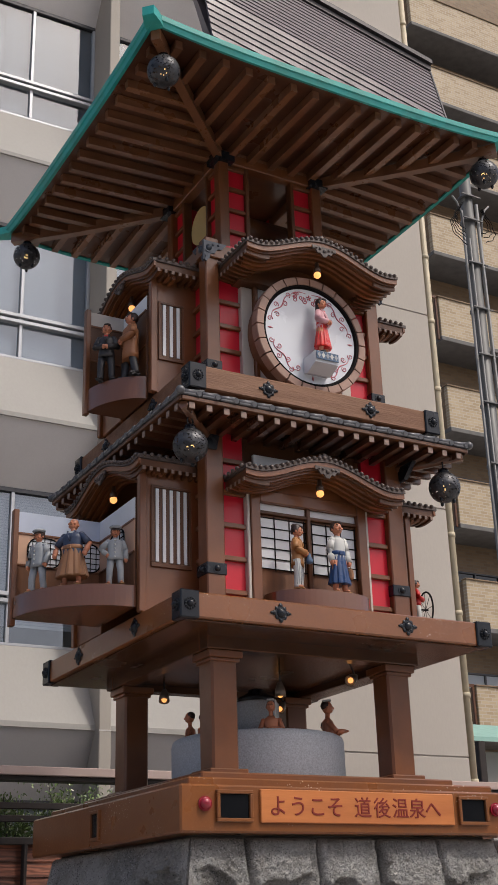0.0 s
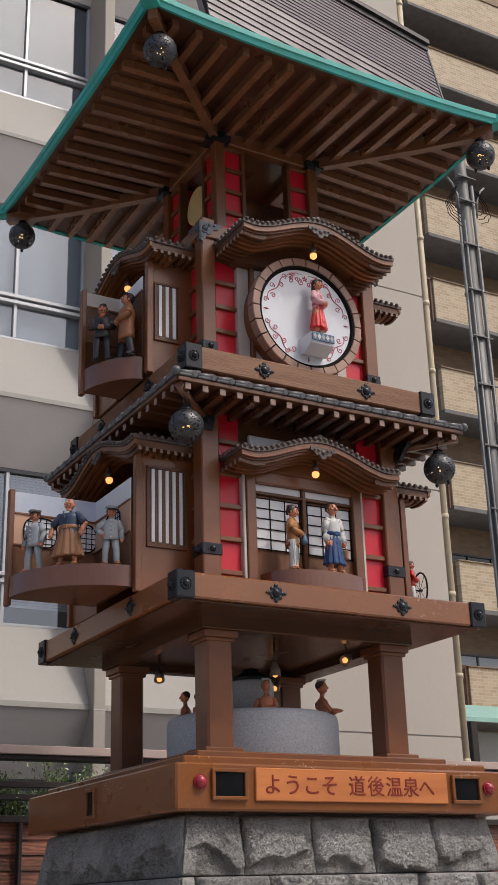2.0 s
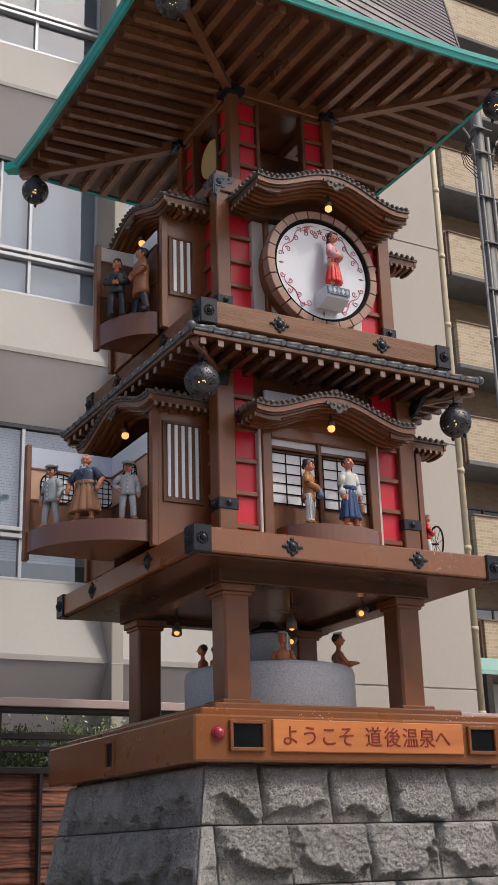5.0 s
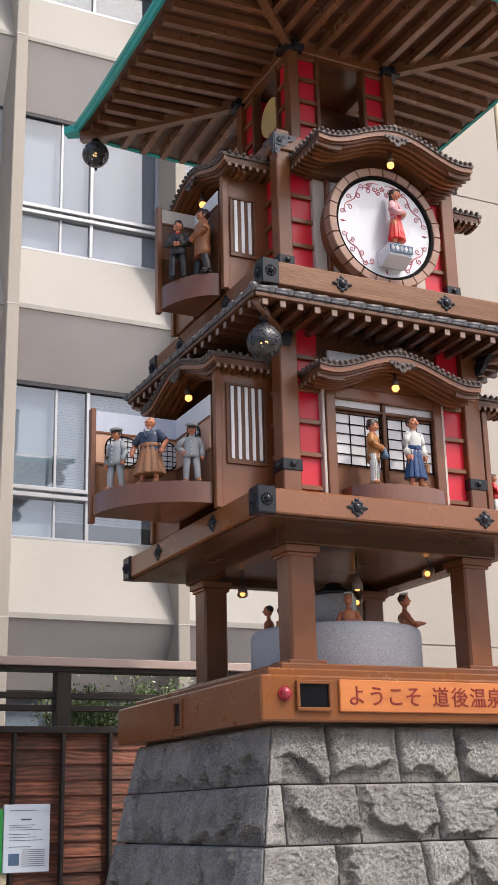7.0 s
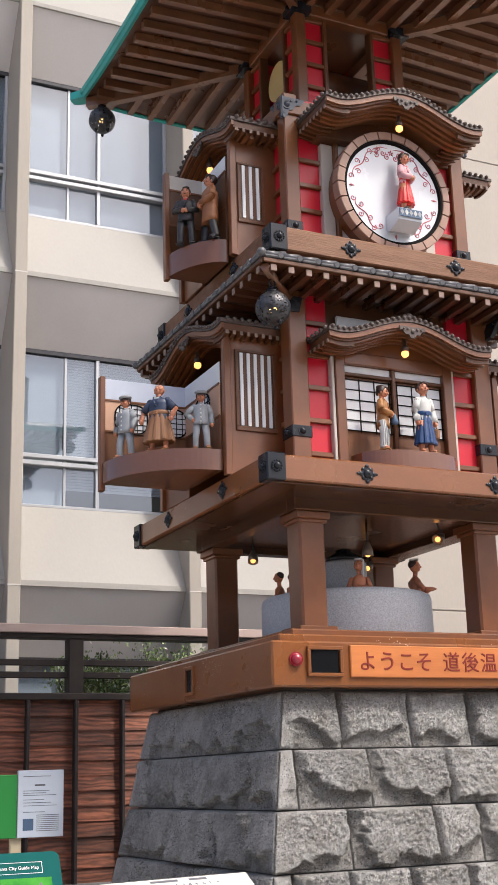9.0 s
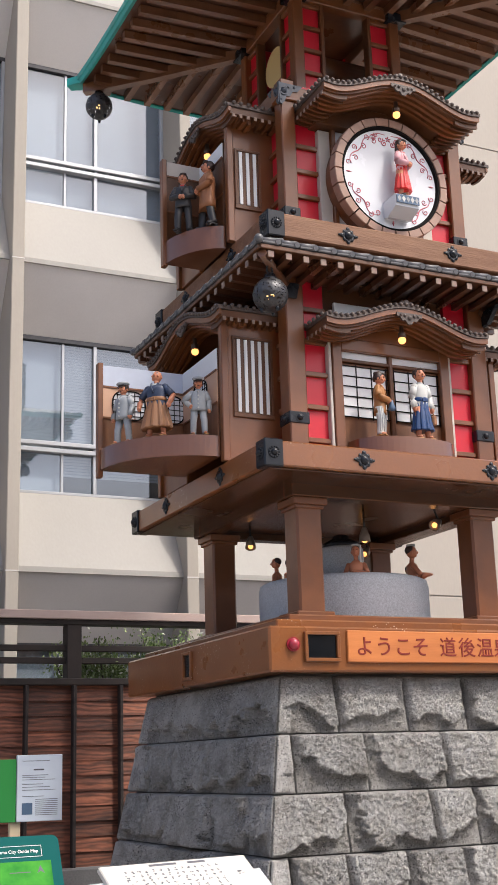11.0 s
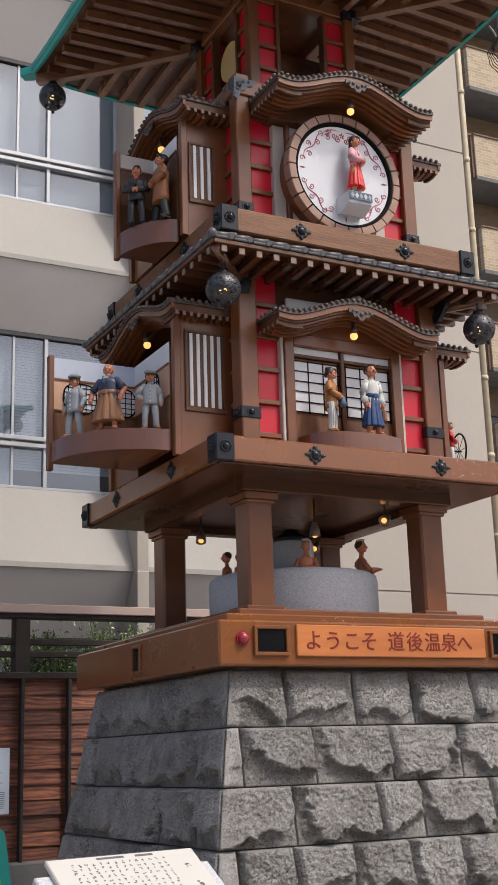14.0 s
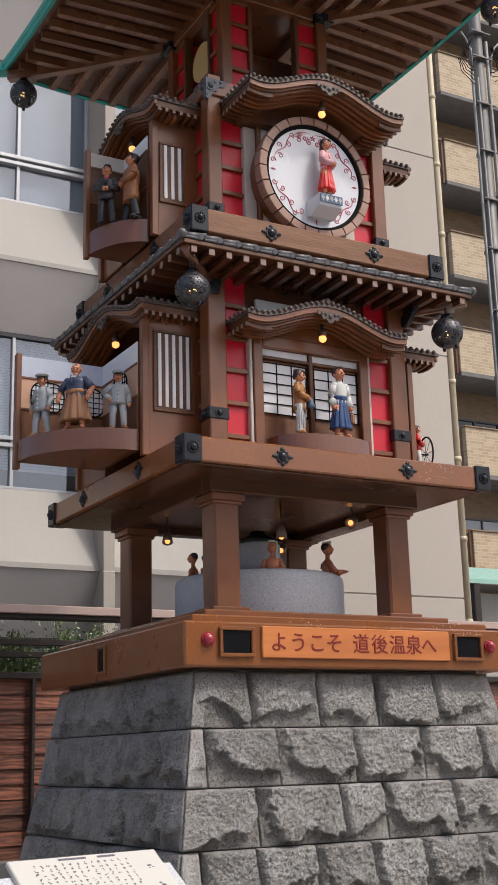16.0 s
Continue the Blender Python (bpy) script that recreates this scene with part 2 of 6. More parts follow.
# ---- mesh helpers ----
class Mesh:
    """Collects vertices and faces for one mesh."""

    def __init__(self):
        self.v, self.f, self.m, self.s = [], [], [], []

    def add(self, verts, faces, mat=0, smooth=False):
        k = len(self.v)
        self.v += [tuple(p) for p in verts]
        self.f += [tuple(i + k for i in f) for f in faces]
        self.m += [mat] * len(faces)
        self.s += [smooth] * len(faces)
        return self

    def box(self, x0, x1, y0, y1, z0, z1, b=0.004, mat=0, at=None):
        """A box with chamfered edges."""
        x0, x1, y0, y1, z0, z1 = min(x0, x1), max(x0, x1), min(y0, y1), max(y0, y1), min(z0, z1), max(z0, z1)
        b = min(b, 0.3 * min(x1 - x0, y1 - y0, z1 - z0))
        lo, hi = (x0, y0, z0), (x1, y1, z1)
        vs, idx = [], {}
        for sx in (0, 1):
            for sy in (0, 1):
                for sz in (0, 1):
                    for ax in range(3):
                        p = []
                        for k, sgn in enumerate((sx, sy, sz)):
                            e = hi[k] if sgn else lo[k]
                            p.append(e if k == ax else e + (-b if sgn else b))
                        idx[(sx, sy, sz, ax)] = len(vs)
                        vs.append(p)
        fs = []
        for ax in range(3):
            o = [k for k in range(3) if k != ax]
            for sgn in (0, 1):
                q = []
                for a, c in ((0, 0), (1, 0), (1, 1), (0, 1)):
                    key = [0, 0, 0]
                    key[ax], key[o[0]], key[o[1]] = sgn, a, c
                    q.append(idx[(*key, ax)])
                fs.append(q if (sgn == 1) == (ax != 1) else q[::-1])
            for a in (0, 1):
                for c in (0, 1):
                    k0, k1 = [0, 0, 0], [0, 0, 0]
                    k0[o[0]] = k1[o[0]] = a
                    k0[o[1]] = k1[o[1]] = c
                    k1[ax] = 1
                    q = [idx[(*k0, o[0])], idx[(*k1, o[0])], idx[(*k1, o[1])], idx[(*k0, o[1])]]
                    fs.append(q)
        for sx in (0, 1):
            for sy in (0, 1):
                for sz in (0, 1):
                    fs.append([idx[(sx, sy, sz, k)] for k in range(3)])
        if at is not None:
            vs = [at @ Vector(p) for p in vs]
        return self.add(vs, fs, mat)

    def rings(self, loops, mat=0, smooth=True, caps=True):
        """Skin between loops of equal length."""
        n = len(loops[0])
        vs = [p for q in loops for p in q]
        fs = [(i * n + j, i * n + (j + 1) % n, (i + 1) * n + (j + 1) % n, (i + 1) * n + j) for i in range(len(loops) - 1) for j in range(n)]
        self.add(vs, fs, mat, smooth)
        if caps:
            k = len(self.v) - len(vs)
            for f in (tuple(range(n))[::-1], tuple(range((len(loops) - 1) * n, len(loops) * n))):
                self.f.append(tuple(i + k for i in f))
                self.m.append(mat)
                self.s.append(False)
        return self

    def rod(self, a, b, r, r2=None, n=10, mat=0, smooth=True):
        a, b = Vector(a), Vector(b)
        q = (b - a).to_track_quat("Z", "Y")
        r2 = r if r2 is None else r2
        return self.rings([[c + q @ Vector((math.cos(2 * math.pi * i / n) * k, math.sin(2 * math.pi * i / n) * k, 0)) for i in range(n)] for c, k in ((a, r), (b, r2))], mat, smooth)

    def tube(self, pts, r, n=6, mat=0):
        pts = [Vector(p) for p in pts]
        loops = []
        for i, p in enumerate(pts):
            d = (pts[min(i + 1, len(pts) - 1)] - pts[max(i - 1, 0)]).normalized()
            u = d.cross(Vector((0.13, 0.21, 1))).normalized()
            w = d.cross(u)
            rr = r[i] if isinstance(r, (list, tuple)) else r
            loops.append([p + (u * math.cos(2 * math.pi * k / n) + w * math.sin(2 * math.pi * k / n)) * rr for k in range(n)])
        return self.rings(loops, mat)

    def ball(self, c, r, n=12, mat=0, rows=8, at=None):
        rx, ry, rz = r if isinstance(r, (tuple, list)) else (r, r, r)
        loops = []
        for i in range(rows + 1):
            a = math.pi * (i / rows - 0.5)
            k = max(math.cos(a), 0.02)
            q = [Vector((math.cos(2 * math.pi * j / n) * rx * k, math.sin(2 * math.pi * j / n) * ry * k, math.sin(a) * rz)) for j in range(n)]
            loops.append([Vector(c) + (at @ p if at is not None else p) for p in q])
        return self.rings(loops, mat)

    def lathe(self, prof, c=(0, 0, 0), n=16, mat=0, sx=1.0, sy=1.0, smooth=True):
        return self.rings([[(c[0] + math.cos(2 * math.pi * j / n) * r * sx, c[1] + math.sin(2 * math.pi * j / n) * r * sy, c[2] + z) for j in range(n)] for r, z in prof], mat, smooth)

    def strip(self, loop_pts, depth, mat=0):
        """Prism: a closed outline of points carried by the vector depth."""
        d = Vector(depth)
        return self.rings([[Vector(p) for p in loop_pts], [Vector(p) + d for p in loop_pts]], mat, False)


def part(name, g, mats, parent=None, label="", at=None):
    """Links what g collected as one mesh object under parent."""
    me = bpy.data.meshes.new(name)
    me.from_pydata(g.v, [], g.f)
    for m in mats if isinstance(mats, (list, tuple)) else [mats]:
        me.materials.append(m)
    me.polygons.foreach_set("material_index", g.m)
    me.polygons.foreach_set("use_smooth", g.s)
    bm = bmesh.new()
    bm.from_mesh(me)
    bmesh.ops.recalc_face_normals(bm, faces=bm.faces)
    bm.to_mesh(me)
    bm.free()
    ob = new(name, me)
    if at is not None:
        ob.matrix_basis = at
    ob.parent = parent
    if label:
        ob["label"] = label
    return ob


def thing(name, label, category, group="", at=None, kind=""):
    e = new(name)
    e.empty_display_size = 0.1
    if at is not None:
        e.matrix_basis = at
    return tagged(e, label, category, group, kind)


def turn(k):
    """Front, left, right and back face of the tower, turned about its axis."""
    return pose(0, 0, 0, 0, 0, {"front": 0, "left": -90, "right": 90, "back": 180}[k])


SIDES = ("front", "left", "right", "back")

# ---- ground and stone base ----
g = Mesh()
g.box(-400, 400, -400, 400, -0.4, 0.0, 0.01)
PAVING = material("grey_paving", (0.38, 0.36, 0.335), 0.85, spots=(0.34, 0.32, 0.30), scale=1.5, mix=0.6, bump=0.3, bump_scale=30, fine=0.12)
tagged(part("ground", g, PAVING), "pale grey stone paving of the square", "ground", kind="structure")

# unseen walls added behind and beside the viewer, closing the square, cutting sky light
SKY_BLOCKER = material("sky_blocker_wall", (0.30, 0.26, 0.22), 0.8, spots=(0.2, 0.17, 0.14), scale=0.4, mix=0.7)
for nm, q in (("sky_blocker_west", (-17, -15.5, -24, 14, 0, 4)), ("sky_blocker_south", (-15.4, 24, -24, -22.5, 0, 8))):
    g = Mesh()
    g.box(*q, 0.05)
    tagged(part(nm, g, SKY_BLOCKER), "unseen plain wall added to block sky light", "wall", kind="structure")

# ---- the clock tower ----
tower = thing("clock_tower", "brown timber clock tower with tiled eaves, standing on a granite base", "clock tower")
BOX, BEAM_W, UB = 1.034, 1.0, 0.868


def frame_box(half, z0, z1, name, mat, bevel=0.008, label=""):
    g = Mesh()
    g.box(-half, half, -half, half, z0, z1, bevel)
    return part(name, g, mat, tower, label)


box_part = frame_box(BOX, 1.968, 2.194, "base_box", BEAM, 0.01, "orange-brown painted base box")
frame_box(0.95, 2.194, 2.238, "plinth", BEAM)
frame_box(0.80, 2.238, 2.285, "plinth_step", BROWN)
# shadow gap under the box
frame_box(0.90, 1.94, 1.968, "base_packing", MORTAR)

# name board with raised lettering, display windows and domes on the front
g = Mesh()
g.box(-0.60, 0.592, -BOX - 0.016, -BOX + 0.01, 2.016, 2.176, 0.004)
board = part("name_board", g, BOARD, tower, "varnished orange wooden name board with dark red lettering")


def lettering(body, size, mat, parent, at, extrude=0.002, align="LEFT", name="lettering", spacing=1.0):
    c = bpy.data.curves.new(name, "FONT")
    c.body, c.size, c.extrude, c.align_x, c.align_y, c.space_character = body, size, extrude, align, "CENTER", spacing
    c.bevel_depth, c.bevel_resolution = size * 0.004, 0
    tmp = bpy.data.objects.new(name, c)
    scene.collection.objects.link(tmp)
    me = bpy.data.meshes.new_from_object(tmp.evaluated_get(bpy.context.evaluated_depsgraph_get()))
    bpy.data.objects.remove(tmp)
    me.materials.clear()
    me.materials.append(mat)
    ob = new(name, me)
    ob.matrix_basis, ob.parent = at, parent
    return ob


for char, x in zip("ようこそ道後温泉へ", (-0.503, -0.387, -0.273, -0.166, 0.002, 0.121, 0.238, 0.347, 0.450)):
    lettering(char, 0.108, INK, board, pose(x, -BOX - 0.017, 2.090, 90, 0, 0), align="CENTER", name="character")
for x in (-0.744, 0.728):
    g = Mesh()
    for a in ((-0.1, 0.1, 2.150, 2.168), (-0.1, 0.1, 2.018, 2.036), (-0.1, -0.082, 2.036, 2.150), (0.082, 0.1, 2.036, 2.150)):
        g.box(x + a[0], x + a[1], -BOX - 0.02, -BOX + 0.01, a[2], a[3], 0.003)
    w = part("display_window", g, BEAM, tower, "small dark display window in a brown frame")
    g = Mesh()
    g.box(x - 0.082, x + 0.082, -BOX - 0.006, -BOX + 0.005, 2.036, 2.150, 0.002)
    part("screen", g, SCREEN, w, "black screen")
for x in (-0.905, 0.885):
    g = Mesh()
    g.rod((x, -BOX - 0.012, 2.102), (x, -BOX, 2.102), 0.036, n=16)
    g.ball((x, -BOX - 0.012, 2.102), (0.03, 0.028, 0.03), 16)
    part("red_dome", g, KNOB, tower, "dark red glossy dome")
g = Mesh()
for a in ((-0.02, 0.0, 2.0, 2.16), (0.095, 0.115, 2.0, 2.16), (0.0, 0.095, 2.0, 2.018), (0.0, 0.095, 2.142, 2.16)):
    g.box(-BOX - 0.016, -BOX + 0.01, a[0] - 0.03, a[1] - 0.03, a[2], a[3], 0.003)
w = part("side_window", g, BEAM, tower, "small dark opening in a brown frame")
g = Mesh()
g.box(-BOX - 0.004, -BOX + 0.005, -0.03, 0.065, 2.018, 2.142, 0.002)
part("screen", g, SCREEN, w, "black screen")

# lower posts, caps, bases and lintel frame
for sx in (-1, 1):
    for sy in (-1, 1):
        cx, cy = sx * 0.577, sy * 0.577
        g = Mesh()
        g.box(cx - 0.079, cx + 0.079, cy - 0.079, cy + 0.079, 2.285, 2.935, 0.012)
        p = part("lower_post", g, BROWN, tower)
        g = Mesh()
        g.box(cx - 0.115, cx + 0.115, cy - 0.115, cy + 0.115, 2.285, 2.318, 0.006)
        part("post_base", g, BROWN, p)
        g = Mesh()
        g.box(cx - 0.090, cx + 0.090, cy - 0.090, cy + 0.090, 2.885, 2.905, 0.004)
        g.box(cx - 0.104, cx + 0.104, cy - 0.104, cy + 0.104, 2.905, 2.945, 0.004)
        part("post_cap", g, BROWN, p)
for k in SIDES:
    g = Mesh()
    g.box(-0.70 if k in ("front", "back") else -0.60, 0.70 if k in ("front", "back") else 0.60, -0.70, -0.60, 2.945, 3.022, 0.006)
    part("lintel", g, DARK_GLOSS, tower, at=turn(k))
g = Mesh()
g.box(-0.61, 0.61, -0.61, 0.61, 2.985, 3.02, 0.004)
part("canopy_ceiling", g, DARK_GLOSS, tower, "dark glossy ceiling board")
# thin board added below the beam, darker than the beam's sides
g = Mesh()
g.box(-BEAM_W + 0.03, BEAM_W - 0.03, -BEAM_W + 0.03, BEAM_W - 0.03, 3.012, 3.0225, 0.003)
part("beam_underside", g, DARK_GLOSS, tower, "added dark glossy board below the beam")


def boss(g, x, z, y, r):
    """Domed metal boss with four small petals on the face y."""
    g.ball((x, y, z), (r, r * 0.8, r), 12)
    g.rod((x, y - 0.004, z), (x, y + 0.004, z), r * 1.35, n=16)
    for a in range(8):
        d = r * 1.5 if a % 2 == 0 else r * 1.2
        g.ball((x + math.cos(a * math.pi / 4) * d, y, z + math.sin(a * math.pi / 4) * d), (r * 0.5, 0.006, r * 0.5), 8, rows=4)
    for s in (-1, 1):
        g.ball((x + s * r * 2.05, y, z), (r * 0.42, 0.006, r * 0.3), 8, rows=4)


def beam_frame(half, z0, z1, mat, bx, name):
    """Square ring beam with iron corner caps and two bosses a side."""
    top = frame_box(half, z0, z1, name, mat, 0.008)
    zc, hh = (z0 + z1) / 2, (z1 - z0) / 2
    for sx in (-1, 1):
        for sy in (-1, 1):
            g = Mesh()
            c = (sx * (half - 0.042), sy * (half - 0.042))
            g.box(c[0] - 0.055, c[0] + 0.055, c[1] - 0.055, c[1] + 0.055, zc - hh - 0.006, zc + hh + 0.006, 0.006)
            for d in ((sx, 0), (0, sy)):
                g.rod((c[0] + d[0] * 0.05, c[1] + d[1] * 0.05, zc), (c[0] + d[0] * 0.06, c[1] + d[1] * 0.06, zc), 0.034, n=16)
                g.ball((c[0] + d[0] * 0.06, c[1] + d[1] * 0.06, zc), 0.02, 10, rows=6)
                for a in range(12):
                    u, v = math.cos(a * math.pi / 6) * 0.028, math.sin(a * math.pi / 6) * 0.028
                    g.ball((c[0] + d[0] * 0.061 + u * abs(d[1]), c[1] + d[1] * 0.061 + u * abs(d[0]), zc + v), 0.006, 6, rows=4)
            part("corner_cap", g, IRON, top, "black iron corner cap with a round boss")
    for k in SIDES:
        for x in (-bx, bx):
            g = Mesh()
            boss(g, x, zc, -half - 0.003, 0.027)
            part("boss", g, IRON, top, "black iron flower boss", at=turn(k))
    return top


beam_frame(BEAM_W, 3.022, 3.158, BEAM, 0.415, "lower_beam")
beam_frame(UB, 4.385, 4.530, WORN, 0.36, "upper_beam")


def storey(half, w, z0, z1, rung, strip_w, iron_z, core=True):
    """Corner posts and the red strips with rungs beside them, on every side."""
    for sx in (-1, 1):
        for sy in (-1, 1):
            g = Mesh()
            cx, cy = sx * (half - w / 2), sy * (half - w / 2)
            g.box(cx - w / 2, cx + w / 2, cy - w / 2, cy + w / 2, z0, z1, 0.007)
            p = part("corner_post", g, BROWN, tower)
            for zz in iron_z:
                g = Mesh()
                g.box(cx - w / 2 - 0.006, cx + w / 2 + 0.006, cy - w / 2 - 0.006, cy + w / 2 + 0.006, zz - 0.034, zz + 0.034, 0.004)
                for d in ((sx, 0), (0, sy)):
                    g.ball((cx + d[0] * (w / 2 + 0.006), cy + d[1] * (w / 2 + 0.006), zz), 0.02, 10, rows=6)
                    g.rod((cx + d[0] * (w / 2), cy + d[1] * (w / 2), zz), (cx + d[0] * (w / 2 + 0.009), cy + d[1] * (w / 2 + 0.009), zz), 0.028, n=12)
                part("iron_band", g, IRON, p, "dark iron post band with a boss")
    if core:
        g = Mesh()
        g.box(-half + 0.07, half - 0.07, -half + 0.07, half - 0.07, z0, z1, 0.003)
        part("core_wall", g, BROWN_DARK, tower)
    for k in SIDES:
        for s in (-1, 1):
            x0, x1 = sorted((s * (half - w), s * (half - w - strip_w)))
            g = Mesh()
            g.box(x0, x1, -half + 0.045, -half + 0.08, z0, z1, 0.002)
            r = part("red_panel", g, RED, tower, "glossy red panel", at=turn(k))
            z = z0 + rung * 0.62
            while z < z1 - 0.02:
                g = Mesh()
                g.box(x0, x1, -half + 0.022, -half + 0.05, z - 0.014, z + 0.014, 0.003)
                part("rung", g, BROWN, r)
                z += rung


storey(0.685, 0.115, 3.158, 4.24, 0.195, 0.15, (3.395,))
storey(0.640, 0.094, 4.530, 5.55, 0.165, 0.155, (4.668,))
storey(0.402, 0.075, 5.55, 6.40, 0.165, 0.135, (), core=False)
# beams at the foot of the belfry, with pierced iron corner plates
for k in SIDES:
    g = Mesh()
    e = 0.665 if k in ("front", "back") else 0.555
    g.box(-e, e, -0.655, -0.555, 5.40, 5.50, 0.006)
    part("top_beam", g, BROWN, tower, at=turn(k))
    for s in (-1, 1):
        g = Mesh()
        out = [(s * 0.668, -0.662, 5.503), (s * 0.668, -0.662, 5.365), (s * 0.642, -0.662, 5.36), (s * 0.622, -0.662, 5.385), (s * 0.615, -0.662, 5.415), (s * 0.585, -0.662, 5.425), (s * 0.568, -0.662, 5.455), (s * 0.535, -0.662, 5.462), (s * 0.50, -0.662, 5.503)]
        g.strip(out, (0, 0.008, 0))
        g.ball((s * 0.630, -0.664, 5.452), (0.022, 0.016, 0.022), 12)
        for u, v in ((0.56, 5.485), (0.60, 5.478), (0.652, 5.39)):
            g.ball((s * u, -0.664, v), (0.008, 0.006, 0.008), 8, rows=5)
        g.rod((s * 0.630, -0.668, 5.452), (s * 0.630, -0.66, 5.452), 0.031, n=14)
        part("corner_plate", g, PLATE, tower, "grey iron corner plate with a boss", at=turn(k))

# open belfry: dark room with a drum
for k in SIDES:
    for e in (-1, 1):
        g = Mesh()
        g.box(e * 0.165, e * 0.1915, -0.385, -0.32, 5.55, 6.34, 0.004)
        part("belfry_jamb", g, BROWN_DARK, tower, at=turn(k))
    g = Mesh()
    g.box(-0.404, 0.404, -0.404, -0.33, 6.33, 6.41, 0.005)
    part("belfry_lintel", g, BROWN, tower, at=turn(k))
g = Mesh()
g.rod((-0.325, 0.0, 6.06), (0.30, 0.0, 6.06), 0.14, n=28)
d = part("drum", g, BROWN_DARK, tower, "wooden drum with cream drum heads")
g = Mesh()
g.rod((-0.34, 0.0, 6.06), (-0.326, 0.0, 6.06), 0.138, n=28)
part("drum_head", g, material("cream_skin", (0.62, 0.45, 0.2), 0.5, spots=(0.5, 0.34, 0.14), scale=5), d, "cream drum head")
g = Mesh()
g.box(-0.56, 0.56, -0.56, 0.56, 5.50, 5.555, 0.004)
part("belfry_floor", g, BROWN_DARK, tower)


# ---- middle tiled skirt roof ----
def skirt_side(k):
    """One side of the middle roof: soffit, rafters, eave tiles with round ends."""
    e, zi, ze = 0.985, 4.335, 4.262
    a = turn(k)
    g = Mesh()
    top = [(-e, -e, ze), (e, -e, ze), (UB - 0.06, -UB + 0.06, 4.30), (-UB + 0.06, -UB + 0.06, 4.30)]
    low = [(x, y, z - 0.022) for x, y, z in top]
    low2 = [low[0], low[1], (0.6, -0.6, 4.235), (-0.6, -0.6, 4.235)]
    g.add(top + low2, [(0, 1, 2, 3), (4, 7, 6, 5), (0, 4, 5, 1), (1, 5, 6, 2), (3, 2, 6, 7), (0, 3, 7, 4)])
    # skirt boards and rafters carry the eave's shade in their colour
    r = part("skirt_roof", g, LINING_SHADE, tower, "brown eave soffit", at=a)
    g = Mesh()
    g.box(-e, e, -e - 0.012, -e + 0.03, ze - 0.028, ze - 0.004, 0.003)
    part("eave_board", g, BROWN_DARK, r)
    # rafters under the eave
    for i in range(18):
        x = -0.92 + i * 0.1082
        y1 = -max(0.66, abs(x) * 0.97)
        if -e - y1 > -0.07:
            continue
        g = Mesh()
        z0, z1 = ze - 0.034, 4.222
        yy = -e + 0.004
        for s0, s1, mt in (((yy, z0), (y1, z0 + (z1 - z0) * (y1 - yy) / (-0.66 - yy)), 0),):
            g.add([(x - 0.017, s0[0], s0[1]), (x + 0.017, s0[0], s0[1]), (x + 0.017, s0[0], s0[1] - 0.036), (x - 0.017, s0[0], s0[1] - 0.036),
                   (x - 0.017, s1[0], s1[1]), (x + 0.017, s1[0], s1[1]), (x + 0.017, s1[0], s1[1] - 0.036), (x - 0.017, s1[0], s1[1] - 0.036)],
                  [(0, 3, 2, 1), (4, 5, 6, 7), (0, 1, 5, 4), (1, 2, 6, 5), (2, 3, 7, 6), (3, 0, 4, 7)])
        rf = part("rafter", g, LINING_SHADE, r)
        g = Mesh()
        g.box(x - 0.018, x + 0.018, yy - 0.006, yy + 0.001, z0 - 0.037, z0 + 0.001, 0.002)
        part("rafter_end", g, RAFTER_END, rf, "pale painted rafter end")
    # eave tiles: overlapping pieces with a round roll between
    n = 17
    w = 2 * e / n
    for i in range(n):
        x = -e + (i + 0.5) * w
        g = Mesh()
        g.box(x - w / 2 + 0.003, x + w / 2 - 0.003, -e - 0.02, -e + 0.12, ze + 0.000, ze + 0.018, 0.005)
        tl = part("eave_tile", g, TILE_GREY, r)
        g = Mesh()
        g.rod((x + w / 2 - 0.016, -e - 0.026, ze + 0.014), (x + w / 2 - 0.016, -UB + 0.03, 4.305), 0.0165, n=10)
        g.rod((x - w / 2 + 0.004, -e - 0.006, ze + 0.018), (x + w / 2 - 0.012, -e - 0.006, ze + 0.026), 0.0165, n=10)
        part("tile_roll", g, TILE_GREY, tl)
    # curved hip rafter and corner brackets
    g = Mesh()
    g.tube([(-0.60, -0.60, 4.18), (-0.8, -0.8, 4.195), (-e + 0.02, -e + 0.02, ze - 0.045)], 0.028, 6)
    part("hip_rafter", g, SOFFIT, r)
    g = Mesh()
    g.tube([(-e - 0.01, -e - 0.01, ze + 0.022), (-0.93, -0.93, ze + 0.035), (-UB + 0.03, -UB + 0.03, 4.32)], 0.022, 10)
    g.ball((-e - 0.012, -e - 0.012, ze + 0.022), 0.026, 12)
    part("hip_tile", g, TILE_GREY, r)
    g = Mesh()
    g.strip([(-0.74, -0.70, 4.10), (-0.62, -0.70, 4.10), (-0.60, -0.70, 4.19), (-0.84, -0.70, 4.19)], (0, 0.03, 0))
    part("corner_bracket", g, IRON, r, "black iron bracket under the eave")


for k in SIDES:
    skirt_side(k)


g = Mesh()
g.box(-0.80, 0.80, -0.80, 0.80, 4.24, 4.385, 0.004)
part("roof_packing", g, BROWN_DARK, tower)


# ---- curved canopies over the four stages ----
def hump(u, rise):
    """Undulating gable line: a swell in the middle, lightly lifted ends."""
    return rise * (0.5 + 0.5 * math.cos(math.pi * min(1, abs(u) / 0.92))) + 0.10 * rise * max(0, (abs(u) - 0.72) / 0.28) ** 2


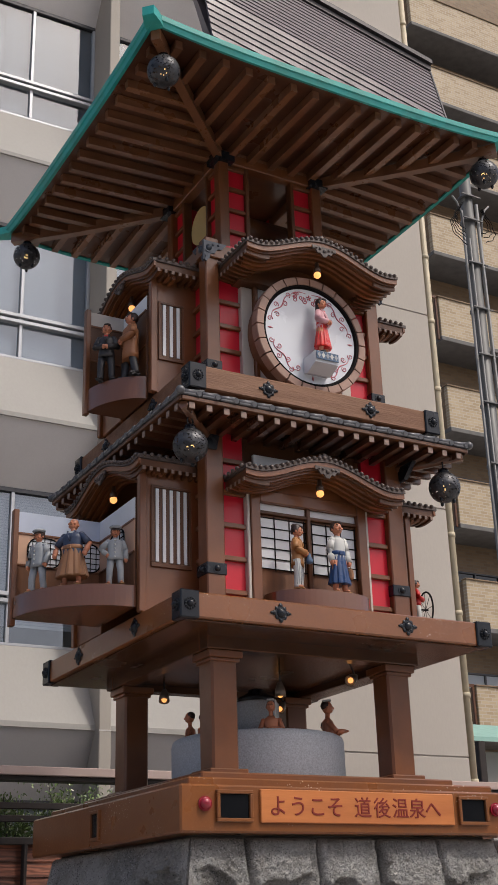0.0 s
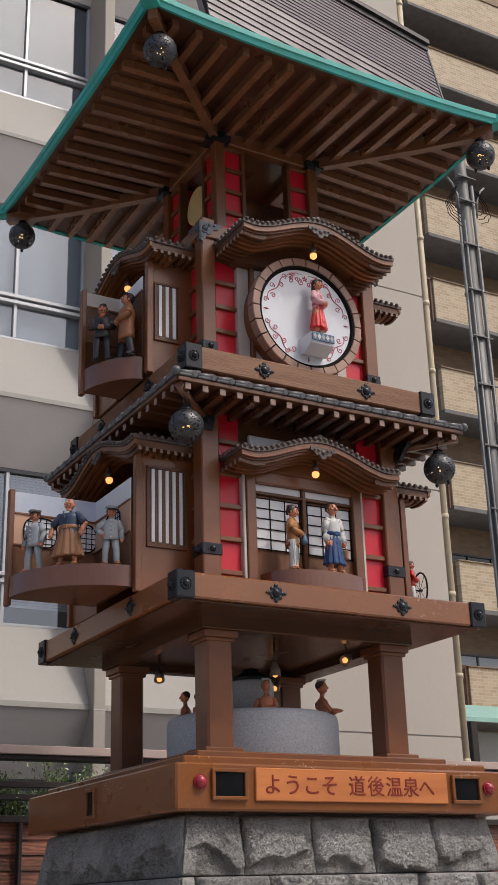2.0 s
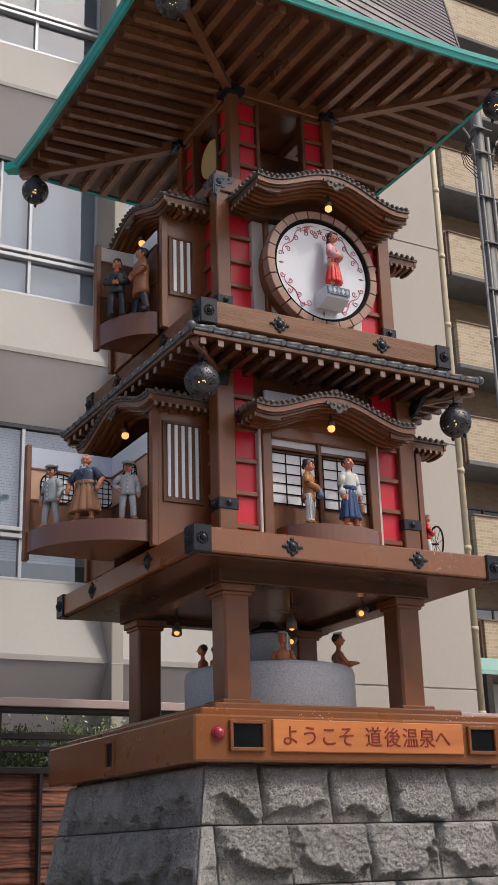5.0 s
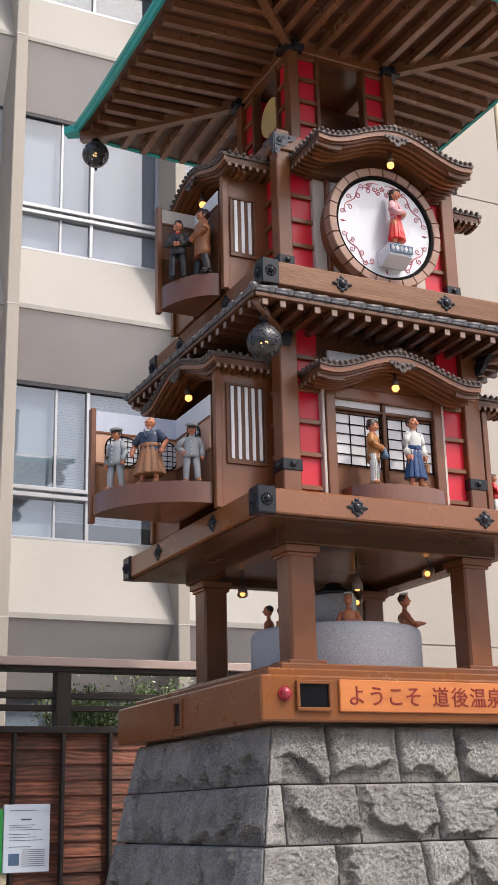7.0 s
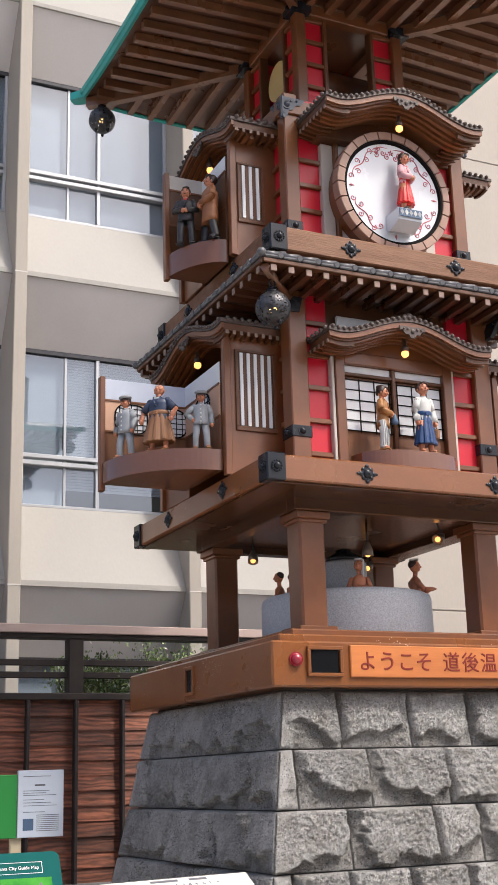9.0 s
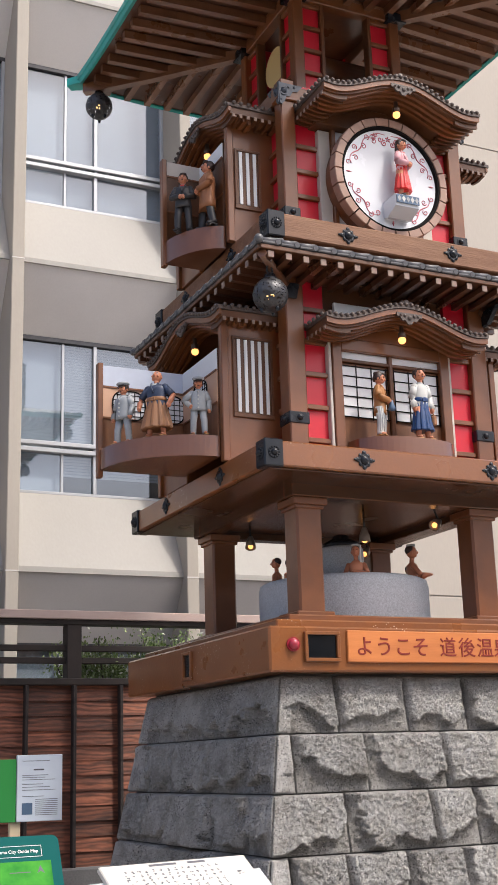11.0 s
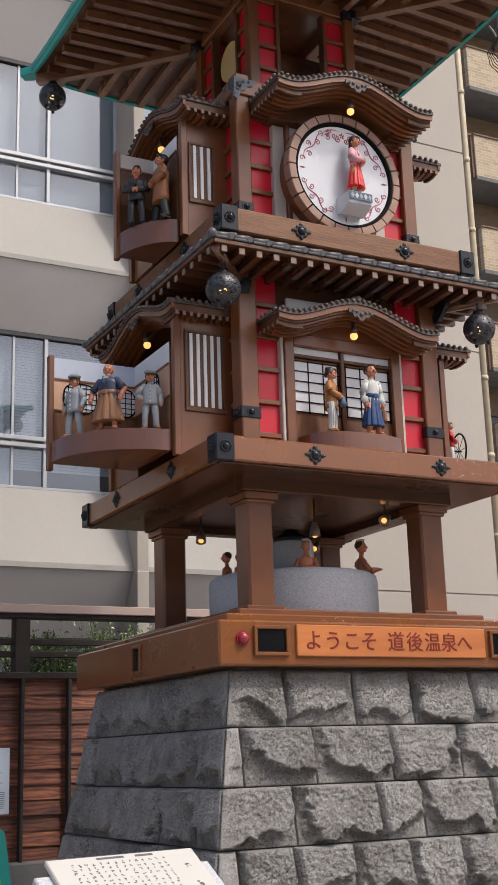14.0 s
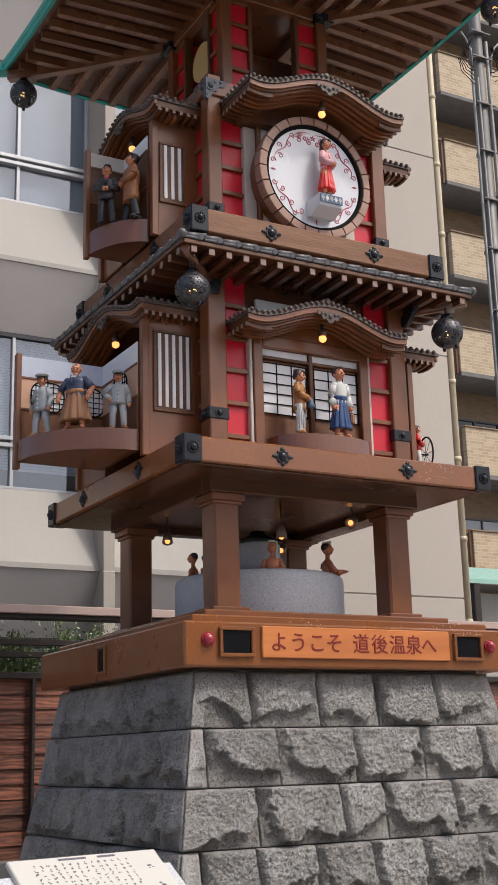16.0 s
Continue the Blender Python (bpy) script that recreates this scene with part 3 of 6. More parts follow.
def canopy(k, half, depth, wall, zc, rise, n_tiles, lamp_z):
    """A curved-gable canopy on side k: its front edge lies at depth, its ends at zc."""
    a = turn(k)
    N = 36
    xs = [half * (2 * i / N - 1) for i in range(N + 1)]

    def band(name, mat, dz0, dz1, y0, y1, shrink, parent, label=""):
        g = Mesh()
        loops = []
        for x in xs:
            X = x * shrink
            z = zc + hump(x / half, rise)
            loops.append([(X, -y0, z + dz0), (X, -y1, z + dz0), (X, -y1, z + dz1), (X, -y0, z + dz1)])
        g.rings(loops, 0, False)
        return part(name, g, mat, parent, label, at=a if parent is tower else None)

    c = band("canopy", BROWN_DARK, -0.048, -0.008, depth, wall, 1.0, tower, "curved brown canopy with a tiled edge")
    band("fascia", BROWN, -0.036, -0.006, depth + 0.014, depth - 0.002, 1.012, c)
    band("tile_edge", TILE, -0.004, 0.016, depth + 0.022, wall, 1.02, c)
    for j in range(4):
        band("under_rib", BROWN, -0.060 - 0.008 * j, -0.046, depth - 0.022 - 0.036 * j, depth - 0.044 - 0.036 * j, 0.985 - 0.016 * j, c)
    # round tile ends along the front and both side edges
    for i in range(n_tiles):
        x = half * 1.01 * (2 * (i + 0.5) / n_tiles - 1)
        z = zc + hump(x / half, rise) + 0.022
        g = Mesh()
        g.rod((x, -depth - 0.024, z), (x, -wall, z), 0.0108, n=8)
        g.ball((x, -depth - 0.024, z - 0.004), 0.0118, 8, rows=6)
        part("tile_roll", g, TILE, c)
    m = max(4, int((depth - wall) / 0.042))
    for s in (-1, 1):
        for i in range(m):
            y = -depth + 0.02 + (depth - wall - 0.03) * i / (m - 1)
            z = zc + hump(1, rise)
            g = Mesh()
            g.ball((s * half * 1.03, y, z + 0.018), 0.0135, 8, rows=6)
            part("tile_end", g, TILE, c)
            g = Mesh()
            loops = []
            for q in range(6):
                f = 1.004 - 0.06 * q
                zr = zc + hump(f, rise) - 0.046
                d = 0.024 + 0.0015 * q
                loops.append([(s * half * f, y - 0.009, zr), (s * half * f, y + 0.009, zr), (s * half * f, y + 0.009, zr - d), (s * half * f, y - 0.009, zr - d)])
            g.rings(loops, 0, False)
            rf = part("rafter", g, BROWN_DARK, c)
            g = Mesh()
            g.box(s * half * 1.004, s * (half * 1.004 + 0.005), y - 0.0095, y + 0.0095, z - 0.071, z - 0.047, 0.001)
            part("rafter_end", g, RAFTER_END, rf, "pale rafter end")
    # carved pendant under the peak
    g = Mesh()
    zp = zc + rise - 0.035
    out = []
    for i in range(25):
        u = i / 24 * 2 - 1
        out.append((u * 0.085, -depth - 0.02, zp - 0.012 - 0.052 * (1 - abs(u)) ** 0.8 - 0.007 * math.sin(abs(u) * 14)))
    out += [(0.085, -depth - 0.02, zp + 0.002), (-0.085, -depth - 0.02, zp + 0.002)]
    g.strip(out, (0, 0.012, 0))
    for u, r in ((0, 0.014), (-0.032, 0.010), (0.032, 0.010), (-0.058, 0.007), (0.058, 0.007)):
        g.ball((u, -depth - 0.022, zp - 0.014 - (0.012 if u == 0 else 0)), (r, 0.007, r), 10, rows=6)
    part("pendant", g, TILE, c, "carved grey-brown gable pendant")
    # ridge ornament on top
    g = Mesh()
    for u, r in ((0, 0.024), (-0.03, 0.016), (0.03, 0.016)):
        g.ball((u, -depth + 0.005, zc + rise + 0.028 + r * 0.4), (r, 0.014, r), 10, rows=6)
    part("ridge_ornament", g, TILE, c)
    # bulb under the peak
    lamp = thing("stage_lamp", "lit warm bulb in a dark socket under the canopy", "lamp", "stage lamps", at=a @ pose(0, -(depth - 0.075), lamp_z))
    g = Mesh()
    g.lathe([(0.012, 0.085), (0.014, 0.05), (0.022, 0.045), (0.024, 0.02), (0.018, 0.012)], n=14)
    part("socket", g, SOCKET, lamp)
    g = Mesh()
    g.ball((0, 0, 0), 0.023, 14, rows=10)
    part("bulb", g, BULB, lamp, "glowing amber bulb")
    return c


canopy("front", 0.537, 0.885, 0.60, 3.925, 0.125, 30, 3.885)
canopy("left", 0.56, 1.037, 0.60, 4.022, 0.125, 28, 3.965)
canopy("right", 0.537, 1.037, 0.60, 3.995, 0.125, 27, 3.955)
canopy("front", 0.537, 0.985, 0.56, 5.335, 0.135, 30, 5.29)
canopy("left", 0.525, 0.925, 0.56, 5.345, 0.130, 25, 5.295)
canopy("right", 0.450, 0.985, 0.56, 5.345, 0.125, 20, 5.295)


# ---- front lower stage: sliding doors ----
def wall_piece(name, x0, x1, y0, y1, z0, z1, mat, label="", parent=None, at=None, b=0.004):
    g = Mesh()
    g.box(x0, x1, y0, y1, z0, z1, b)
    return part(name, g, mat, parent or tower, label, at=at)


for s in (-1, 1):
    wall_piece("door_jamb", s * 0.337, s * 0.398, -0.69, -0.60, 3.158, 3.90, BROWN)
    wall_piece("pale_strip", s * 0.399, s * 0.419, -0.678, -0.62, 3.158, 3.87, CREAM, "narrow cream strip")
wall_piece("door_head", -0.337, 0.337, -0.688, -0.60, 3.83, 3.90, BROWN)
wall_piece("gable_board", -0.40, 0.40, -0.68, -0.60, 3.90, 4.0, BROWN)
wall_piece("white_fillet", -0.36, 0.36, -0.665, -0.64, 4.03, 4.125, WHITE, "white board above the canopy")
wall_piece("transom", -0.345, 0.345, -0.668, -0.64, 3.765, 3.785, BROWN_DARK)
for s in (-1, 1):
    wall_piece("transom_pane", s * 0.015, s * 0.345, -0.655, -0.645, 3.785, 3.83, WHITE)
    x0, x1 = sorted((s * 0.012, s * 0.345))
    d = wall_piece("sliding_door", x0, x1, -0.648, -0.63, 3.158, 3.765, DADO, "paper-paned sliding door with a wooden dado")
    wall_piece("paper", x0 + 0.02, x1 - 0.02, -0.653, -0.649, 3.44, 3.745, WHITE, "white paper panes", d)
    for i in range(4):
        x = x0 + 0.015 + (x1 - x0 - 0.03) * i / 3
        wall_piece("muntin", x - 0.0033, x + 0.0033, -0.658, -0.6535, 3.43, 3.755, LATTICE, "", d, b=0.001)
    for i in range(6):
        z = 3.44 + 0.305 * i / 5
        wall_piece("rail", x0 + 0.003, x1 - 0.003, -0.659, -0.6535, z - 0.003, z + 0.003, LATTICE, "", d, b=0.001)
wall_piece("meeting_stile", -0.013, 0.013, -0.672, -0.648, 3.158, 3.83, BROWN_DARK)


def drum_stage(name, c, rx, ry, a0, a1, z0, z1, power=2.0):
    """A flat drum sector with a thick curved rim."""
    pts = [(c[0], c[1])]
    n = 28
    for i in range(n + 1):
        a = radians(a0 + (a1 - a0) * i / n)
        co, si = math.cos(a), math.sin(a)
        pts.append((c[0] + rx * math.copysign(abs(co) ** (2 / power), co), c[1] + ry * math.copysign(abs(si) ** (2 / power), si)))
    g = Mesh()
    g.strip([(x, y, z0) for x, y in pts], (0, 0, z1 - z0))
    return part(name, g, STAGE, tower, "glossy purple-brown curved stage")


drum_stage("front_stage", (0.022, -0.66), 0.33, 0.235, -180, 0, 3.160, 3.282, 2.4)
drum_stage("left_stage", (-1.02, 0.06), 0.53, 0.53, -180, -90, 3.19, 3.310)
drum_stage("upper_left_stage", (-0.90, -0.0), 0.25, 0.355, -180, -90, 4.505, 4.65, 1.7)
drum_stage("right_stage", (0.82, 0.02), 0.30, 0.42, -90, 0, 3.19, 3.30)


# ---- side bays ----
def bay(s, x0, x1, half_y, z0, z1, lat, bars, z_lat0, z_lat1, back=0.70):
    """Boxed bay on the left (s=-1) or right (s=1) face, with a barred window in each end wall."""
    b = wall_piece("bay", s * x0, s * back, -half_y + 0.012, half_y - 0.012, z0, z1, BROWN_DARK, "brown boxed bay")
    wall_piece("closed_leaf", s * back, s * (x1 - 0.01), 0.085, half_y - 0.031, z0, z1 - 0.12, BROWN, "", b)
    for e in (-1, 1):
        w = wall_piece("end_wall", s * x0, s * x1, e * half_y - e * 0.012, e * half_y, z0, z1, BROWN, "", b)
        l0, l1 = sorted((s * lat[0], s * lat[1]))
        zf = 0.016
        g = Mesh()
        y0, y1 = e * half_y, e * (half_y + 0.012)
        for q in ((l0 - zf, l1 + zf, z_lat1, z_lat1 + zf), (l0 - zf, l1 + zf, z_lat0 - zf * 1.6, z_lat0), (l0 - zf, l0, z_lat0, z_lat1), (l1, l1 + zf, z_lat0, z_lat1)):
            g.box(q[0], q[1], y0, y1, q[2], q[3], 0.002)
        part("window_frame", g, BROWN_DARK, w)
        wall_piece("dark_back", l0, l1, e * half_y + e * 0.001, e * half_y + e * 0.004, z_lat0, z_lat1, BROWN_DARK, "", w, b=0.001)
        step = (l1 - l0) / bars
        for i in range(bars):
            x = l0 + step * (i + 0.5)
            wall_piece("white_bar", x - step * 0.22, x + step * 0.22, e * half_y + e * 0.004, e * half_y + e * 0.012, z_lat0 + 0.004, z_lat1 - 0.004, WHITE, "white upright bar", w, b=0.001)
        wall_piece("bay_post", s * (x1 - 0.03), s * (x1 + 0.012), e * (half_y - 0.03), e * (half_y + 0.012), z0, z1, BROWN, "", b)
    return b


bay(-1, 0.60, 1.005, 0.50, 3.158, 3.98, (0.71, 0.93), 5, 3.445, 3.885)
bay(-1, 0.56, 0.895, 0.41, 4.53, 5.33, (0.70, 0.84), 3, 4.775, 5.13)
bay(1, 0.60, 0.855, 0.50, 3.158, 3.98, (0.715, 0.80), 2, 3.445, 3.885)


# folding scenery of the left stages: two painted walls at a right angle
def scenery(hinge, r_far, r_near, z0, zd, zp, z1, low, mid, top, windows):
    """Far wall along -X and near wall along -Y from the hinge, each with dado, coloured field and pale top."""
    hx, hy = hinge
    far = [("dado", low, z0, zd), ("field", mid, zd, zp), ("sky_field", top, zp, z1)]
    f = wall_piece("scenery_far", hx - r_far, hx, hy, hy + 0.02, z0, z1, BROWN_DARK, "stage scenery wall painted as a room")
    n = wall_piece("scenery_near", hx, hx + 0.012, hy - r_near, hy, z0, z1, BROWN_DARK, "stage scenery wall painted as a room")
    for nm, mt, a, b in far:
        wall_piece(nm, hx - r_far + 0.02, hx, hy - 0.006, hy, a + 0.003, b, mt, "", f, b=0.001)
        wall_piece(nm, hx - 0.006, hx - 0.0005, hy - r_near, hy - 0.007, a + 0.003, b, WHITE if nm == "sky_field" else mt, "", n, b=0.001)
    for zz in (zd, zp):
        wall_piece("trim_rail", hx - r_far + 0.02, hx - 0.007, hy - 0.012, hy - 0.006, zz - 0.006, zz + 0.006, BROWN, "", f, b=0.001)
        wall_piece("trim_rail", hx - 0.012, hx - 0.006, hy - r_near, hy - 0.013, zz - 0.006, zz + 0.006, BROWN, "", n, b=0.001)
    wall_piece("edge_post", hx - r_far - 0.012, hx - r_far + 0.02, hy - 0.016, hy + 0.03, z0 - 0.16, z1 + 0.012, BROWN, "", f)
    if windows:
        for cx in (hx - r_far * 0.66, hx - r_far * 0.19):
            g = Mesh()
            oval_window(g, lambda u, v, o: (cx + u, hy - 0.008 - o, (zd + zp) / 2 - 0.01 + v))
            part("oval_window", g, [LATTICE, WHITE], f, "oval lattice window")
        g = Mesh()
        cy = hy - r_near * 0.55
        oval_window(g, lambda u, v, o: (hx - 0.008 - o, cy + u, (zd + zp) / 2 + v))
        part("oval_window", g, [LATTICE, WHITE], n, "oval lattice window")


def oval_window(g, put):
    """Pale oval pane with a dark rim and a grid; put maps (across, up, out) to a place."""
    rx, rz, n = 0.105, 0.092, 28
    rim = [(math.copysign(abs(math.cos(2 * math.pi * i / n)) ** 0.7, math.cos(2 * math.pi * i / n)) * rx, math.copysign(abs(math.sin(2 * math.pi * i / n)) ** 0.7, math.sin(2 * math.pi * i / n)) * rz) for i in range(n)]
    g.rings([[put(u, v, o) for u, v in rim] for o in (0.0, 0.002)], 1, False)
    g.rings([[put(u * k, v * k, o) for u, v in rim] for k, o in ((1.0, 0.0), (1.0, 0.007), (0.93, 0.007), (0.93, 0.002))], 0, False, caps=False)
    for i in range(-2, 3):
        q = i / 2.9
        w = (1 - abs(q) ** 2.6) ** 0.38
        for a, b in (((q * rx - 0.002, -w * rz), (q * rx + 0.002, w * rz)), ((-w * rx, q * rz - 0.002), (w * rx, q * rz + 0.002))):
            cs = [put(u, v, o) for o in (0.002, 0.006) for u, v in ((a[0], a[1]), (b[0], a[1]), (b[0], b[1]), (a[0], b[1]))]
            g.add(cs, [(0, 3, 2, 1), (4, 5, 6, 7), (0, 1, 5, 4), (1, 2, 6, 5), (2, 3, 7, 6), (3, 0, 4, 7)], 0)


scenery((-1.02, 0.06), 0.53, 0.52, 3.310, 3.51, 3.70, 3.83, DADO, PEACH, material("pale_sky_paint", (0.55, 0.60, 0.72), 0.5), True)
scenery((-0.905, 0.0), 0.25, 0.36, 4.65, 4.86, 5.10, 5.20, BROWN_DARK, BROWN_DARK, CREAM, False)

# ---- clock on the upper front ----
CX, CZ = 0.008, 4.924
for s in (-1, 1):
    wall_piece("clock_jamb", s * 0.282, s * 0.311, -0.655, -0.58, 4.53, 5.32, BROWN)
    wall_piece("clock_pilaster", s * 0.3115, s * 0.391, -0.632, -0.58, 4.53, 5.255, CREAM, "cream upright board")
wall_piece("clock_wall", -0.281, 0.281, -0.64, -0.58, 4.53, 5.26, WHITE, "white wall behind the clock")
wall_piece("clock_head", -0.44, 0.44, -0.70, -0.58, 5.26, 5.42, BROWN_DARK)
g = Mesh()
g.rod((CX, -0.635, CZ), (CX, -0.752, CZ), 0.362, n=64, smooth=False)
part("clock_drum", g, BROWN, tower, "deep brown clock drum")
g = Mesh()
g.rod((CX, -0.751, CZ), (CX, -0.785, CZ), 0.326, n=64, smooth=False)
face = part("clock_face", g, CLOCK_WHITE, tower, "white round clock face with red scrolls")
g = Mesh()
n = 72
g.rings([[(CX + math.cos(2 * math.pi * i / n) * r, y, CZ + math.sin(2 * math.pi * i / n) * r) for i in range(n)] for r, y in ((0.344, -0.75), (0.344, -0.800), (0.330, -0.800), (0.321, -0.786))], 0, False, caps=False)
part("dark_rim", g, LATTICE, face, "thin black rim")
for i in range(24):
    a0, a1 = 2 * math.pi * i / 24 + 0.012, 2 * math.pi * (i + 1) / 24 - 0.012
    g = Mesh()
    loops = []
    for j in range(5):
        a = a0 + (a1 - a0) * j / 4
        loops.append([(CX + math.cos(a) * r, y, CZ + math.sin(a) * r) for r, y in ((0.344, -0.745), (0.344, -0.804), (0.347, -0.808), (0.391, -0.808), (0.395, -0.802), (0.395, -0.745))])
    g.rings(loops, 0, False)
    part("ring_segment", g, RING, face, "brown ring segment")


def scroll(pts, r, mat=SCROLL):
    g = Mesh()
    g.tube([(CX + u * 0.975, -0.7865, CZ + v * 0.975) for u, v in pts], r, 5)
    part("scroll", g, mat, face, "red painted scroll")


def curl(cx, cz, r0, a0, turns, grow):
    return [(cx + r0 * (1 - grow * i / 16) * math.cos(a0 + turns * 2 * math.pi * i / 16), cz + r0 * (1 - grow * i / 16) * math.sin(a0 + turns * 2 * math.pi * i / 16)) for i in range(17)]


for q, (a0, a1) in enumerate(((12, 66), (168, 114), (196, 246), (344, 294))):
    vine = []
    for i in range(41):
        f = i / 40
        a = radians(a0 + (a1 - a0) * f)
        r = 0.283 + 0.016 * math.sin(f * 9.5)
        vine.append((r * math.cos(a), r * math.sin(a)))
    scroll(vine, [0.0015 + 0.0026 * math.sin(math.pi * i / 40) for i in range(41)])
    for j, f in enumerate((0.0, 0.2, 0.42, 0.64, 0.86, 1.0)):
        a = radians(a0 + (a1 - a0) * f)
        side = 1 if j % 2 else -1
        rr = 0.283 - side * 0.020
        turnw = side * (1 if a1 > a0 else -1)
        scroll(curl(rr * math.cos(a), rr * math.sin(a), 0.020, a + (0 if side > 0 else math.pi), 1.25 * turnw, 0.8), [0.0034 - 0.0001 * k for k in range(17)])
for j in range(5):
    a = radians(18 + 72 * j)
    scroll([(0.004 * math.cos(a), 0.272 + 0.004 * math.sin(a)), (0.013 * math.cos(a), 0.272 + 0.013 * math.sin(a)), (0.022 * math.cos(a), 0.272 + 0.022 * math.sin(a))], [0.002, 0.006, 0.001])
for s in (-1, 1):
    scroll(curl(s * 0.030, 0.240, 0.022, 1.2, -s * 1.4, 0.85), 0.0036)
    scroll(curl(s * 0.108, 0.262, 0.019, 2.0, s * 1.3, 0.85), 0.0032)
    scroll([(s * 0.02, 0.300), (s * 0.07, 0.302), (s * 0.12, 0.283), (s * 0.14, 0.262)], [0.001, 0.0032, 0.0032, 0.001])
for s in (-1, 1):
    scroll(curl(s * 0.058, 0.262, 0.020, 0.5, s * 1.25, 0.8), 0.0034)
    scroll(curl(s * 0.088, 0.288, 0.016, 2.5, -s * 1.25, 0.8), 0.0030)
for a in (0, 180, 270):
    x, z = 0.298 * math.cos(radians(a)), 0.298 * math.sin(radians(a))
    scroll([(x * 0.93, z * 0.93), (x, z), (x * 1.06, z * 1.06)], [0.001, 0.007, 0.001])

# ledge on the clock face
g = Mesh()
for x0, x1, prof in ((-0.055, 0.108, ((-0.772, 4.66), (-0.83, 4.645), (-0.92, 4.685), (-0.93, 4.755), (-0.772, 4.755))),):
    g.strip([(x0, y, z) for y, z in prof], (x1 - x0, 0, 0))
led = part("doll_ledge", g, CLOCK_WHITE, face, "white ledge with a painted diamond band")
g = Mesh()
g.box(-0.052, 0.105, -0.934, -0.9285, 4.700, 4.752, 0.001)
part("ledge_panel", g, TEAL, led, "teal diamond band")
for i in range(5):
    x = -0.048 + i * 0.030
    g = Mesh()
    g.strip([(x + 0.001, -0.936, 4.727), (x + 0.014, -0.936, 4.746), (x + 0.027, -0.936, 4.727), (x + 0.014, -0.936, 4.706)], (0, 0.003, 0))
    part("diamond", g, PALE if i % 2 else GREY_CLOTH, led)

# ---- main roof ----
RE, RI, ZE, ZI = 1.30, 0.38, 6.398, 6.40


def eave_z(u):
    """Lift of the eave line towards the corners."""
    return ZE + 0.048 * abs(u) ** 3


def roof_side(k):
    a = turn(k)
    N = 24
    # soffit boards
    g = Mesh()
    loops = []
    for i in range(N + 1):
        u = 2 * i / N - 1
        xo, xi = u * RE, u * RI
        ze = eave_z(u)
        loops.append([(xo, -RE, ze - 0.005), (xi, -RI, ZI + 0.03), (xi, -RI, ZI + 0.06), (xo, -RE, ze + 0.03)])
    g.rings(loops, 0, False)
    s = part("eave_soffit", g, LINING_SHADE, tower, "boarded eave underside with shade painted into its brown", at=a)
    # rafters square to the eave
    for i in range(17):
        x = 0.158 * (i - 8)
        y0, y1 = -RE + 0.055, -max(RI, abs(x) - 0.01)
        if y1 - y0 < 0.05:
            continue
        z0 = eave_z(x / RE) - 0.006
        z1 = ZI + 0.028 + (z0 - ZI - 0.03) * (-y1 - RI) / (RE - RI)
        g = Mesh()
        w, h = 0.023, 0.058
        g.add([(x - w, y0, z0), (x + w, y0, z0), (x + w, y0, z0 - h), (x - w, y0, z0 - h), (x - w, y1, z1), (x + w, y1, z1), (x + w, y1, z1 - h), (x - w, y1, z1 - h)],
              [(0, 3, 2, 1), (4, 5, 6, 7), (0, 1, 5, 4), (1, 2, 6, 5), (2, 3, 7, 6), (3, 0, 4, 7)])
        part("rafter", g, SOFFIT, s)
    # hip rafter
    g = Mesh()
    p0, p1 = Vector((-RI, -RI, ZI + 0.01)), Vector((-RE + 0.03, -RE + 0.03, eave_z(1) - 0.02))
    d = (p1 - p0)
    q = Vector((1, -1, 0)).normalized() * 0.028
    h = Vector((0, 0, 0.075))
    mid = p0.lerp(p1, 0.6) - Vector((0, 0, 0.012))
    g.rings([[p - q, p + q, p + q - h, p - q - h] for p in (p0, mid, p1)], 0, False)
    part("hip_rafter", g, SOFFIT, s)
    # green gutter along the edge
    g = Mesh()
    loops = []
    for i in range(N + 1):
        u = 2 * i / N - 1
        z = eave_z(u)
        loops.append([(u * (RE + o), -(RE + o), z + dz) for o, dz in ((-0.012, -0.016), (0.012, -0.022), (0.020, 0.008), (0.030, 0.013), (0.032, 0.046), (0.008, 0.050), (-0.012, 0.042))])
    g.rings(loops, 0, False)
    gut = part("gutter", g, COPPER_GREEN, s, "verdigris green gutter edge")
    # upturned corner tip
    g = Mesh()
    c = Vector((-RE - 0.015, -RE - 0.015, eave_z(1) - 0.022))
    o = Vector((-0.045, -0.045, 0.004))
    e = Vector((1, -1, 0)).normalized() * 0.044
    g.rings([[p - e * f, p + e * f, p + e * f + Vector((0, 0, 0.06)), p - e * f + Vector((0, 0, 0.06))] for p, f in ((c - o, 1.2), (c, 1.1), (c + o, 0.8))], 0, False)
    part("corner_tip", g, COPPER_GREEN, s, "green upturned eave corner")
    # roof slope: a low skirt below, a steep ribbed upper part above, its courses bowed
    g = Mesh()
    loops = []
    for i in range(N + 1):
        u = 2 * i / N - 1
        loops.append([(u * RE, -RE, eave_z(u) + 0.04), (u * 1.16, -1.16, 6.55), (u * 1.16, -1.16, 6.53), (u * RE, -RE, eave_z(u) + 0.03)])
    g.rings(loops, 0, False)
    part("roof_skirt", g, ROOF_DARK, s, at=Matrix())


for k in SIDES:
    roof_side(k)


